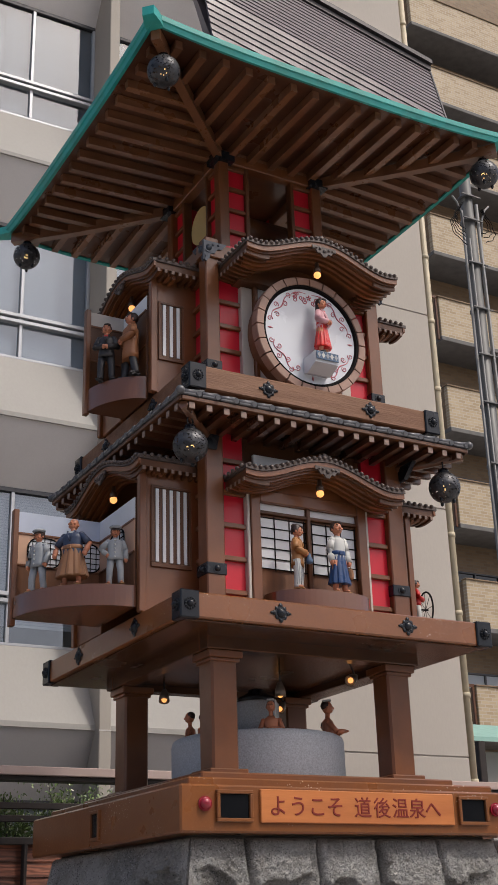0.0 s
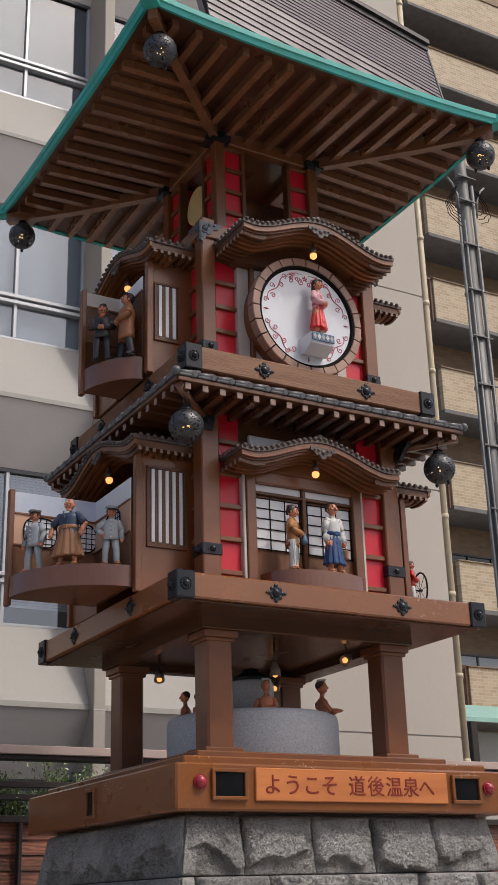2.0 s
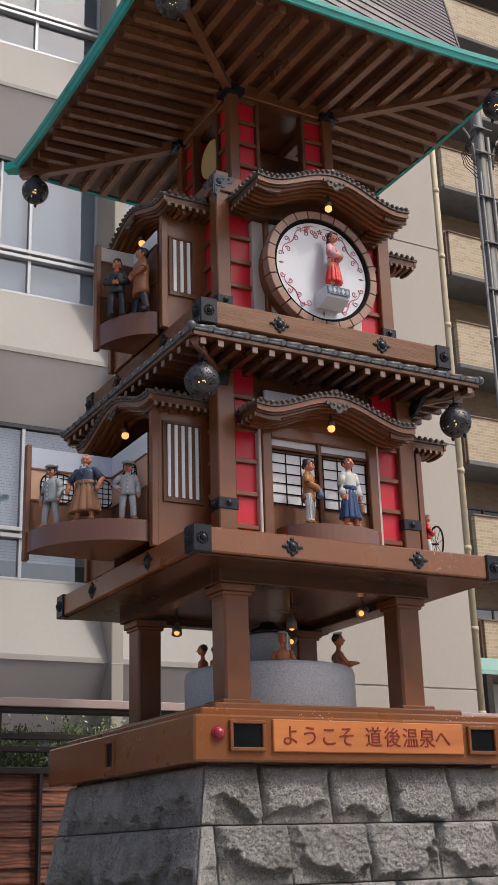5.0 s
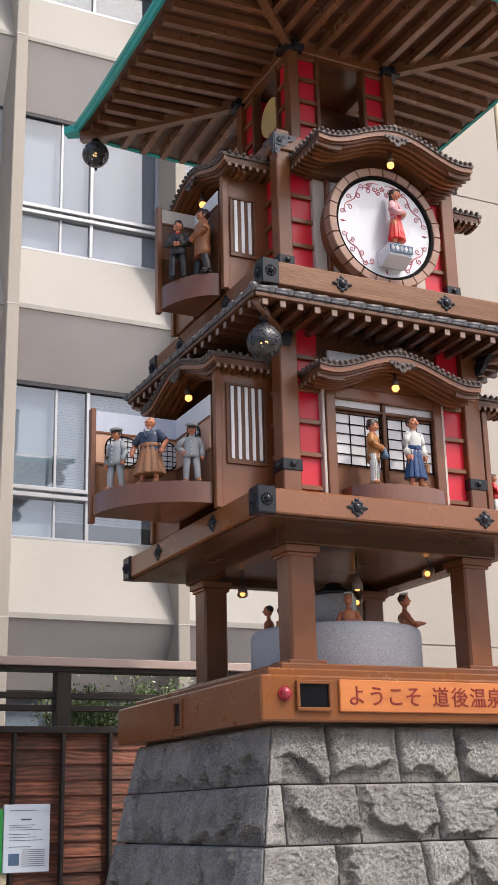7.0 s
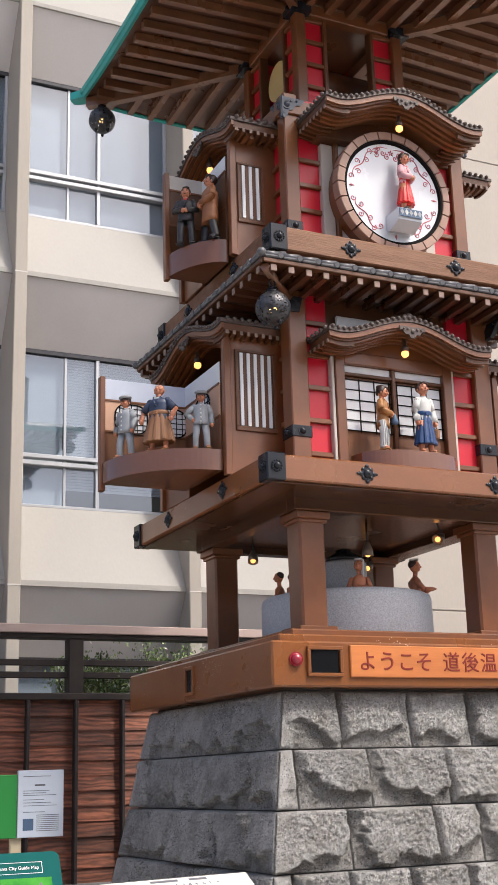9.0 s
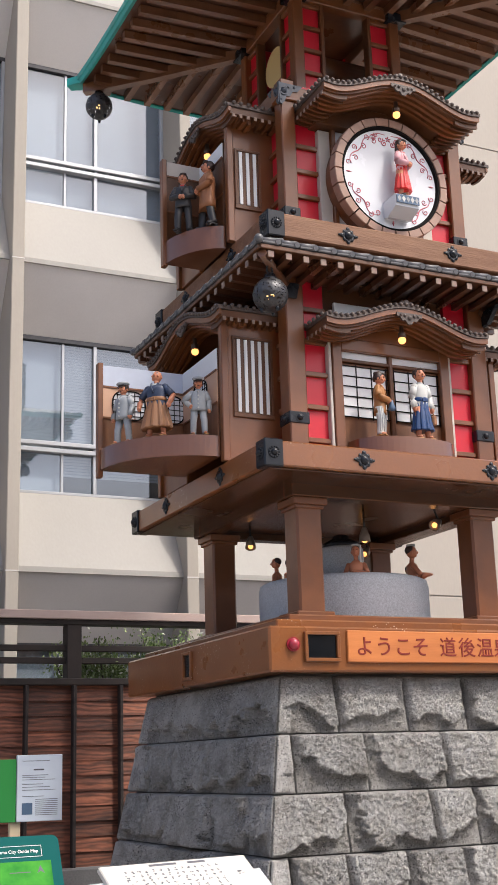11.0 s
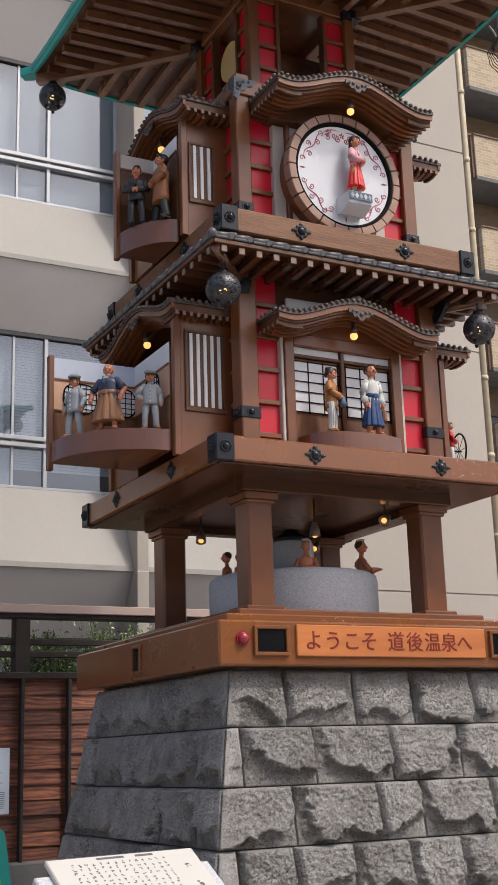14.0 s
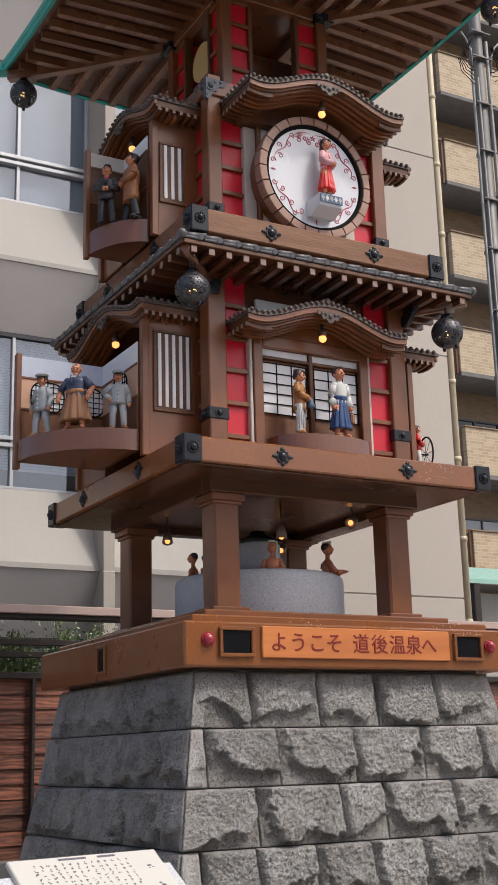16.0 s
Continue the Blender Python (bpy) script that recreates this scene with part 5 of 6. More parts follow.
for x in (-5.55, -3.95, -2.33, -0.705, 0.90, 2.50, 4.10, 5.70):
    g = Mesh()
    g.box(x - 0.062, x + 0.062, FY + 0.06, FY + 0.19, 2.24, 2.69, 0.006)
    part("post", g, FENCE_DARK, rail)

LEAF = material("green_leaf", (0.12, 0.19, 0.05), 0.45, spots=(0.20, 0.26, 0.09), scale=30, mix=0.8, per_object=0.2)
BLOSSOM = material("pale_blossom", (0.6, 0.6, 0.5), 0.6)


def shrub(x, y, z, w, h, n, seed):
    e = thing("shrub", "small leafy green shrub with pale blossoms behind the railing", "shrub", "shrubs", at=pose(x, y, 0))
    rng = random.Random(seed)
    g = Mesh()
    tips = []
    for i in range(9):
        a, b = rng.uniform(-1, 1) * w * 0.5, rng.uniform(-1, 1) * 0.2
        top = z + h * rng.uniform(0.6, 1.15)
        g.tube([(a * 0.2, b * 0.2, 0), (a * 0.6, b, z), (a, b, top)], [0.016, 0.010, 0.004], 5)
        tips.append((a, b, top))
    part("stems", g, FENCE_DARK, e)
    g = Mesh()
    for i in range(n):
        t = rng.choice(tips)
        f = rng.uniform(0.25, 1.0)
        c = Vector((t[0] * f + rng.gauss(0, 0.07), t[1] + rng.gauss(0, 0.07), z + (t[2] - z) * f + rng.gauss(0, 0.05)))
        m = Euler((rng.uniform(0, 6), rng.uniform(0, 6), rng.uniform(0, 6))).to_matrix()
        s = rng.uniform(0.010, 0.021)
        mt = 1 if rng.random() < 0.08 else 0
        vs = [c + m @ Vector(p) * s for p in ((-1, 0, 0), (-0.3, 0.5, 0.1), (0.5, 0.4, 0.1), (1.1, 0, 0), (0.5, -0.4, 0.1), (-0.3, -0.5, 0.1))]
        g.add(vs, [(0, 1, 2, 3), (0, 3, 4, 5)], mt)
    tagged(part("leaves", g, [LEAF, BLOSSOM], e, "small green leaves"), kind="stuff")


shrub(-0.25, 3.65, 2.05, 0.95, 0.50, 4200, 3)
shrub(-0.52, 3.6, 2.0, 0.5, 0.32, 1800, 4)
shrub(0.42, 3.75, 2.05, 0.8, 0.62, 3000, 5)
shrub(-1.9, 3.8, 2.0, 0.9, 0.3, 400, 6)

# ---- boards in front ----
PAPER = material("printed_white_sheet", (0.47, 0.53, 0.61), 0.4, spots=(0.53, 0.58, 0.66), scale=2)
GREEN_BOARD = material("green_notice", (0.012, 0.20, 0.035), 0.5, spots=(0.01, 0.16, 0.03), scale=3)
TEXT_GREY = material("grey_print", (0.10, 0.10, 0.12), 0.6)
TEXT_WHITE = material("white_print", (0.75, 0.75, 0.75), 0.5)
info = thing("notice_board", "green and white printed notice board on a pale post", "sign", at=pose(-1.885, 0.5, 0, 0, 0, 0))
g = Mesh()
g.box(-0.03, 0.03, 0.012, 0.05, 0.0, 1.30, 0.004)
part("post", g, PIPE, info, "pale wooden post")
g = Mesh()
g.box(0.0, 0.262, -0.012, 0.012, 1.262, 1.622, 0.003)
sh = part("white_sheet", g, PAPER, info, "white sheet with small print")
g = Mesh()
g.box(-0.27, -0.004, -0.012, 0.012, 1.262, 1.600, 0.003)
gs = part("green_sheet", g, GREEN_BOARD, info, "green sheet")
g = Mesh()
for z, x0 in ((1.46, -0.20), (1.40, -0.24), (1.53, -0.22)):
    g = Mesh()
    g.box(x0, x0 + 0.10, -0.014, -0.0125, z, z + 0.006, 0.0003)
    part("print_line", g, TEXT_WHITE, gs)
rng = random.Random(9)
g = Mesh()
g.box(0.095, 0.155, -0.0135, -0.0125, 1.537, 1.545, 0.0003)
part("print_line", g, TEXT_GREY, sh)
for z in (1.588, 1.51, 1.498, 1.486, 1.462, 1.446, 1.43, 1.396):
    g = Mesh()
    g.box(0.03, 0.03 + rng.uniform(0.12, 0.2), -0.0135, -0.0125, z, z + 0.0026, 0.0003)
    part("print_line", g, TEXT_GREY, sh)
for i in range(9):
    g = Mesh()
    g.box(0.105, 0.235, -0.0135, -0.0125, 1.295 + i * 0.0105, 1.298 + i * 0.0105, 0.0003)
    part("print_line", g, TEXT_GREY, sh)
g = Mesh()
g.box(0.03, 0.09, -0.0135, -0.0125, 1.300, 1.362, 0.0003)
part("picture_patch", g, TEAL, sh)

TEAL_FRAME = material("teal_map_frame", (0.004, 0.085, 0.080), 0.7, spots=(0.003, 0.07, 0.066), scale=3)
MAP_GREEN = material("map_green", (0.06, 0.30, 0.035), 0.7, spots=(0.012, 0.15, 0.025), scale=12, mix=0.9)
MAP_TAN = material("map_tan", (0.62, 0.52, 0.32), 0.4)
for m in (TEAL_FRAME, MAP_GREEN, MAP_TAN):
    m.node_tree.nodes["Principled BSDF"].inputs["Specular IOR Level"].default_value = 0.1
mapb = thing("map_board", "tilted city map board with a rounded teal frame", "sign", at=pose(-2.42, -1.0, 0.0))
g = Mesh()
g.box(-0.25, -0.19, 0.02, 0.08, 0, 1.0, 0.005)
g.box(0.19, 0.25, 0.02, 0.08, 0, 1.0, 0.005)
part("legs", g, ALU, mapb)
mt = pose(0, 0, 1.255, -28, 0, 0)
g = Mesh()
W, H = 0.33, 0.62
out = []
for cx, cz, a0 in ((W - 0.03, -0.03, 0), (-W + 0.03, -0.03, 90), (-W + 0.03, -H + 0.03, 180), (W - 0.03, -H + 0.03, 270)):
    out += [(cx + 0.03 * math.cos(radians(a0 + 15 * i)), -0.015, cz + 0.03 * math.sin(radians(a0 + 15 * i))) for i in range(7)]
g.strip(out, (0, 0.03, 0))
fr = part("frame", g, TEAL_FRAME, mapb, "rounded teal frame", at=mt)
g = Mesh()
g.box(-W + 0.045, W - 0.045, -0.018, -0.0155, -H + 0.05, -0.115, 0.0005)
part("map_sheet", g, MAP_GREEN, fr, "green map")
g = Mesh()
g.strip([(-0.28, -0.019, -0.3), (-0.05, -0.019, -0.2), (0.05, -0.019, -0.26), (0.12, -0.019, -0.4), (-0.02, -0.019, -0.5), (-0.28, -0.019, -0.52)], (0, 0.0008, 0))
part("map_patch", g, MAP_TAN, fr)
g = Mesh()
for q in ((-0.12, 0.25, -0.046, -0.044), (-0.12, 0.25, -0.095, -0.093), (-0.12, -0.118, -0.093, -0.046), (0.248, 0.25, -0.093, -0.046)):
    g.box(q[0], q[1], -0.0165, -0.0152, q[2], q[3], 0.0003)
part("title_frame", g, TEXT_WHITE, fr)
lettering("Matsuyama City Guide Map", 0.0205, TEXT_WHITE, fr, pose(0.235, -0.0165, -0.07, 90, 0, 0), 0.0005, "RIGHT", "title")
g = Mesh()
g.strip([(0.235, -0.0195, -0.135), (0.252, -0.0195, -0.172), (0.235, -0.0195, -0.16), (0.218, -0.0195, -0.172)], (0, 0.001, 0))
g.box(0.10, 0.19, -0.0195, -0.0185, -0.166, -0.162, 0.0003)
part("north_arrow", g, TEXT_GREY, fr)

PLAQUE = material("cream_plaque", (0.52, 0.51, 0.48), 0.4, spots=(0.53, 0.51, 0.46), scale=3, mix=0.4)
plq = thing("stone_plaque", "tilted cream inscription plaque on a grey granite stand", "plaque", at=pose(-1.945, -2.03, 0.0, 0, 0, 13))
pt = pose(0, 0, 1.20, -52, 0, 0)
g = Mesh()
g.box(-0.385, 0.385, 0.024, 0.10, -0.52, -0.05, 0.006)
stand = part("stand", g, GRANITE, plq, "speckled grey granite slab", at=pt)
g = Mesh()
g.box(-0.325, 0.325, -0.0, 0.023, -0.50, 0.0, 0.004)
pl = part("tablet", g, PLAQUE, plq, "cream tablet with columns of characters", at=pt)
g = Mesh()
g.box(-0.24, 0.24, 0.12, 0.36, 0.0, 0.92, 0.02)
part("pedestal", g, GRANITE, plq)
rng = random.Random(5)
g = Mesh()
for c in range(14):
    x = 0.165 - c * 0.031
    z = -0.045
    while z > -0.44:
        for q in range(3):
            u, v = rng.uniform(-0.007, 0.004), rng.uniform(-0.007, 0.005)
            g.box(x + u, x + u + rng.uniform(0.002, 0.008), -0.0008, 0.0003, z + v, z + v + rng.uniform(0.0015, 0.007), 0.0001)
        z -= 0.021
        if rng.random() < 0.06:
            z -= 0.02
for z in (-0.09, -0.19, -0.29):
    for q in range(5):
        u, v = rng.uniform(-0.014, 0.006), rng.uniform(-0.014, 0.01)
        g.box(0.255 + u, 0.255 + u + rng.uniform(0.004, 0.016), -0.0008, 0.0003, z + v, z + v + rng.uniform(0.002, 0.012), 0.0001)
g.box(-0.12, 0.0, -0.0008, 0.0003, -0.022, -0.012, 0.0001)
g.box(0.05, 0.13, -0.0008, 0.0003, -0.022, -0.012, 0.0001)
part("inscription", g, TEXT_GREY, pl, "columns of small dark marks")

# ---- basin under the tower ----
basin = thing("stone_basin", "round blue-grey granite bath basin inside the tower base", "basin", at=pose(-0.012, 0.0, 2.285))
g = Mesh()
g.lathe([(0.507, 0.0), (0.515, 0.02), (0.515, 0.255), (0.508, 0.282), (0.49, 0.292), (0.47, 0.292), (0.455, 0.28), (0.455, 0.2), (0.0, 0.2)], n=56)
part("basin_wall", g, GRANITE, basin)
g = Mesh()
g.lathe([(0.455, 0.21), (0.13, 0.21)], n=40)
part("water", g, material("still_water", (0.05, 0.08, 0.09), 0.08), basin, "dark still water")
g = Mesh()
g.lathe([(0.14, 0.2), (0.135, 0.50), (0.125, 0.515), (0.0, 0.52)], n=28)
kettle = part("spout_column", g, GRANITE, basin, "round granite spout column")
g = Mesh()
g.lathe([(0.12, 0.52), (0.11, 0.545), (0.05, 0.575), (0.05, 0.59), (0.02, 0.60), (0.0, 0.60)], n=24)
part("cap", g, IRON, kettle, "dark domed cap")

# ---- spot lamps under the canopy ----
HOOD = material("grey_lamp_hood", (0.22, 0.18, 0.15), 0.4, 0.5)
for x, y, z, rx, rz in ((-0.42, 0.44, 2.87, 25, 150), (0.40, -0.42, 2.89, 62, 115), (-0.02, -0.30, 2.80, 0, 0), (0.42, 0.45, 2.86, 50, 120)):
    e = thing("spot_lamp", "small dark spot lamp with a lit amber bulb", "lamp", "spot lamps", at=pose(x, y, z, rx, 0, rz))
    g = Mesh()
    g.lathe([(0.012, 0.075), (0.018, 0.06), (0.030, 0.03), (0.034, -0.012), (0.030, -0.012), (0.024, 0.02)], n=16)
    part("hood", g, HOOD, e)
    g = Mesh()
    g.ball((0, 0, -0.002), 0.017, 12)
    part("bulb", g, BULB, e, "glowing amber bulb")
    g = Mesh()
    up = pose(x, y, z, rx, 0, rz).to_3x3().inverted() @ Vector((0, 0, 1))
    g.rod((0, 0, 0.06), up * max(0.10, 2.985 - z), 0.006, n=8)
    part("stem", g, IRON, e)


# ---- painted dolls, each one plain mesh ----
def doll(name, label, at, H, top, bottom, skin=SKIN, hair=HAIR, shoes=SANDAL, collar=None, long_hair=False, bun=False, skirt=False, hem=None, wide=1.0, cap=None, hold="sides", sash=None, stripe=None, bag=None, bottle=None, buttons=None, short=False, step=0.0, nod=0.0, facing=0, group="stage dolls"):
    """A carved standing doll of height H: clogs, legs or pleated skirt, jacket, bent arms, head and hair."""
    g = Mesh()
    mats = [top, bottom, skin, hair, shoes, sash or top, cap or hair, stripe or bottom, bag or top, collar or sash or top, buttons or top, bottle or top]
    w = 0.122 * H * wide
    hip, sh = 0.45 * H, 0.775 * H
    hd = 0.895 * H
    # clogs, feet and legs
    for s in (-1, 1):
        fx, fy = s * w * 0.74, s * step * H
        turnf = pose(fx, fy, 0, 0, 0, s * 16)
        g.box(-0.042 * H, 0.042 * H, -0.105 * H, 0.055 * H, 0.018 * H, 0.034 * H, 0.004, 4, at=turnf)
        for yy in (-0.065, 0.02):
            g.box(-0.036 * H, 0.036 * H, (yy - 0.014) * H, (yy + 0.014) * H, 0.0, 0.019 * H, 0.002, 4, at=turnf)
        g.ball((fx + s * 0.010 * H, fy - 0.032 * H, 0.052 * H), (0.034 * H, 0.066 * H, 0.026 * H), 10, 4 if shoes is BLACK_CLOTH else 2, rows=6)
        knee = (s * w * 0.70, fy * 0.6 - 0.018 * H, 0.25 * H)
        g.tube([(fx, fy, 0.045 * H), (fx, fy - 0.004 * H, 0.07 * H), knee, (s * w * 0.52, 0.0, hip)], [0.030 * H if skirt else 0.048 * H, 0.032 * H if skirt else 0.050 * H, 0.054 * H, 0.066 * H], 12, 2 if skirt else 1)
    if skirt:
        loops = []
        n = 44
        for f, r in ((0.0, 1.52), (0.03, 1.60), (0.3, 1.40), (0.62, 1.12), (1.0, 0.84)):
            z = 0.14 * H + 0.46 * H * f
            fold = 0.03 + 0.10 * (1 - f)
            ring = []
            for j in range(n):
                c = 1 + fold * ((0, 0.9, 1.0, 0.45)[j % 4] - 0.5)
                ring.append((math.cos(2 * math.pi * j / n) * w * r * c, math.sin(2 * math.pi * j / n) * w * r * 0.76 * c, z))
            loops.append(ring)
        g.rings(loops, 1, False)
    if stripe:
        for s in (-1, 1):
            for j in range(7):
                a = radians(-165 + j * 25)
                r0, r1 = 0.050 * H, 0.067 * H
                pts = [(s * w * 0.72 + math.cos(a) * r0, s * step * H + math.sin(a) * r0, 0.08 * H), (s * w * 0.70 + math.cos(a) * 0.055 * H, s * step * 0.6 * H - 0.018 * H + math.sin(a) * 0.055 * H, 0.25 * H), (s * w * 0.52 + math.cos(a) * r1, math.sin(a) * r1, hip)]
                g.tube(pts, 0.0055 * H, 4, 7)
    # jacket with a slight waist, its hem where it falls
    low = hem * H if hem else hip - 0.03 * H
    span = sh - low
    g.lathe([(w * 0.80, 0.012 * H), (w * 1.08, 0.0), (w * 1.06, 0.15 * span), (w * 0.97, 0.45 * span), (w * 1.06, 0.74 * span), (w * 1.00, 0.88 * span), (w * 0.72, 0.97 * span), (w * 0.34, 1.05 * span)], (0, 0, low), 22, 0, sy=0.72)
    if sash:
        g.lathe([(w * 0.99, 0), (w * 1.05, 0.01 * H), (w * 1.04, 0.05 * H), (w * 0.97, 0.058 * H)], (0, 0, 0.53 * H), 22, 5, sy=0.75)
        g.box(-0.03 * H, 0.03 * H, -w * 0.86, -w * 0.70, 0.525 * H, 0.575 * H, 0.006, 5)
    if collar:
        g.strip([(-w * 0.34, -w * 0.50, sh + 0.006 * H), (w * 0.34, -w * 0.50, sh + 0.006 * H), (0.0, -w * 0.79, 0.655 * H)], (0, w * 0.10, 0), 9)
        for s in (-1, 1):
            g.tube([(s * w * 0.36, -w * 0.36, sh + 0.012 * H), (s * w * 0.22, -w * 0.66, 0.715 * H), (-s * w * 0.05, -w * 0.79, 0.64 * H)], 0.016 * H, 6, 0)
    else:
        g.lathe([(w * 0.42, 0), (w * 0.44, 0.02 * H), (w * 0.36, 0.034 * H)], (0, 0, sh - 0.004 * H), 14, 0, sy=0.85)
    if buttons:
        for j in range(5):
            z = low + 0.05 * H + j * 0.068 * H
            g.ball((-0.01 * H, -w * 0.765, z), (0.016 * H, 0.010 * H, 0.016 * H), 8, 10, rows=5)
    # shoulders, arms and hands
    for s in (-1, 1):
        a = (s * w * 0.92, 0, sh - 0.045 * H)
        way = hold if isinstance(hold, str) else hold[0 if s < 0 else 1]
        if way == "hip":
            b, c = (s * w * 1.95, 0.02 * H, 0.615 * H), (s * w * 1.05, -0.03 * H, 0.515 * H)
        elif way == "front":
            b, c = (s * w * 1.42, -0.02 * H, 0.585 * H), (s * w * 0.22, -0.135 * H, 0.560 * H)
        elif way == "bent":
            b, c = (s * w * 1.75, 0.012 * H, 0.60 * H), (s * w * 1.62, -0.085 * H, 0.455 * H)
        else:
            b, c = (s * w * 1.34, 0.010 * H, 0.60 * H), (s * w * 1.36, -0.045 * H, 0.435 * H)
        m1, m2 = tuple((p + q) / 2 for p, q in zip(a, b)), tuple((p + q) / 2 for p, q in zip(b, c))
        g.ball(a, 0.052 * H, 10, 0, rows=8)
        g.tube([a, m1, tuple(p * 0.15 + q * 0.85 for p, q in zip(m1, b))], [0.050 * H, 0.051 * H, 0.050 * H], 12, 0)
        g.tube([m1, b, m2, c], [0.036 * H, 0.040 * H, 0.040 * H, 0.030 * H] if short else [0.046 * H, 0.050 * H, 0.048 * H, 0.042 * H], 12, 2 if short else 0)
        g.ball((c[0], c[1], c[2] - 0.012 * H), (0.032 * H, 0.034 * H, 0.040 * H), 10, 2, rows=7)
        g.ball((c[0] - s * 0.018 * H, c[1] - 0.026 * H, c[2] - 0.010 * H), (0.012 * H, 0.014 * H, 0.022 * H), 8, 2, rows=5)
        if bag and s == 1:
            g.box(c[0] - 0.035 * H, c[0] + 0.035 * H, c[1] - 0.06 * H, c[1] + 0.10 * H, c[2] - 0.225 * H, c[2] - 0.085 * H, 0.010, 8)
            g.tube([(c[0], c[1] - 0.03 * H, c[2] - 0.09 * H), (c[0], c[1] - 0.01 * H, c[2] - 0.035 * H), (c[0], c[1] + 0.035 * H, c[2] - 0.035 * H), (c[0], c[1] + 0.06 * H, c[2] - 0.09 * H)], 0.008 * H, 6, 8)
    if bottle:
        g.lathe([(0.0, -0.16 * H), (0.048 * H, -0.15 * H), (0.052 * H, -0.11 * H), (0.034 * H, -0.06 * H), (0.018 * H, 0.0), (0.0, 0.004 * H)], (0.02 * H, -0.17 * H, 0.56 * H), 12, 11)
    # neck and head, nodding about the neck
    hm = pose(0, -0.004 * H, 0.835 * H, nod, 0, 0)

    def put(c, r, n, mat, rows):
        k = hm.to_3x3()
        g.ball(hm @ Vector((c[0] * H, c[1] * H, c[2] * H)), tuple(v * H for v in r), n, mat, rows, at=k)

    g.rod((0, 0.004 * H, sh - 0.01 * H), (0, -0.002 * H, 0.845 * H), 0.036 * H, n=12, mat=2)
    put((0, -0.004, 0.068), (0.068, 0.074, 0.086), 18, 2, 14)
    put((0, -0.030, 0.026), (0.044, 0.044, 0.034), 12, 2, 8)
    put((0, -0.080, 0.052), (0.013, 0.018, 0.022), 8, 2, 6)
    for s in (-1, 1):
        put((s * 0.070, 0.006, 0.054), (0.011, 0.020, 0.026), 8, 2, 6)
        put((s * 0.040, -0.056, 0.044), (0.020, 0.018, 0.018), 8, 2, 6)
        put((s * 0.028, -0.069, 0.078), (0.012, 0.007, 0.006), 8, 3 if hair is not skin else 9, 4)
        put((s * 0.030, -0.068, 0.098), (0.020, 0.008, 0.005), 8, 3 if hair is not skin else 9, 4)
    put((0, -0.074, 0.020), (0.022, 0.007, 0.005), 8, 5 if sash else 3, 4)
    if hair is not skin:
        put((0, 0.019, 0.096), (0.080, 0.078, 0.078), 18, 3, 10)
        for s in (-1, 1):
            put((s * 0.062, 0.016, 0.076), (0.020, 0.046, 0.050), 10, 3, 6)
        put((0.012, -0.040, 0.134), (0.058, 0.040, 0.026), 12, 3, 6)
    if long_hair:
        put((0, 0.046, 0.005), (0.072, 0.044, 0.125), 14, 3, 8)
    if bun:
        put((0, 0.062, 0.135), (0.040, 0.040, 0.034), 12, 3, 8)
        put((0, 0.070, 0.060), (0.052, 0.032, 0.050), 12, 3, 8)
    if cap:
        loops = []
        for r, z in ((0.074, 0.108), (0.078, 0.124), (0.100, 0.134), (0.104, 0.150), (0.090, 0.168), (0.004, 0.174)):
            loops.append([hm @ Vector((math.cos(2 * math.pi * j / 20) * r * H, math.sin(2 * math.pi * j / 20) * r * H, z * H)) for j in range(20)])
        g.rings(loops, 6)
        g.rings([[hm @ Vector((math.cos(2 * math.pi * j / 20) * 0.0795 * H, math.sin(2 * math.pi * j / 20) * 0.0795 * H, z * H)) for j in range(20)] for z in (0.104, 0.123)], 3)
        rim = [(math.cos(radians(180 + 15 * j)) * 0.066, -0.035 + math.sin(radians(180 + 15 * j)) * 0.085) for j in range(13)]
        g.rings([[hm @ Vector((x * H, y * H, (z + (y + 0.035) * 0.25) * H)) for x, y in rim] for z in (0.100, 0.110)], 3, False)
    ob = part(name, g, mats, None)
    ob.matrix_basis = at @ pose(0, 0, 0, 0, 0, facing)
    return tagged(ob, label, "doll", group)


ZS = 3.311
doll("doll", "painted schoolboy doll in grey uniform with white buttons and cap", pose(-1.452, -0.090, ZS), 0.372, GREY_CLOTH, GREY_CLOTH, cap=GREY_CLOTH, buttons=PALE, hem=0.40, hold="sides", step=0.03, nod=4, wide=1.06, facing=-62)
doll("doll", "painted bald doll in navy jacket and brown pleated skirt, head raised", pose(-1.322, -0.280, ZS), 0.41, NAVY, HAKAMA, skirt=True, hair=SKIN, hold="bent", wide=1.16, sash=HAKAMA, collar=PALE, short=True, nod=-22, facing=-48)
doll("doll", "painted schoolboy doll in grey uniform, one hand at the hip", pose(-1.118, -0.405, ZS), 0.345, GREY_CLOTH, GREY_CLOTH, cap=GREY_CLOTH, buttons=PALE, hem=0.42, hold=("hip", "sides"), step=-0.03, nod=6, wide=1.02, facing=-20)
doll("doll", "painted doll in ochre jacket and striped trousers holding a bottle", pose(-0.165, -0.79, 3.283), 0.395, OCHRE, PALE, hold="front", stripe=GREY_CLOTH, collar=PALE, bottle=TEAL, bun=True, hem=0.36, wide=0.98, nod=10, facing=48)
doll("doll", "painted doll in white blouse and blue skirt with brown bag", pose(0.105, -0.805, 3.283), 0.445, PALE, BLUE, skirt=True, sash=BLUE, bag=HAKAMA, hold="sides", wide=0.80, nod=-8, facing=2)
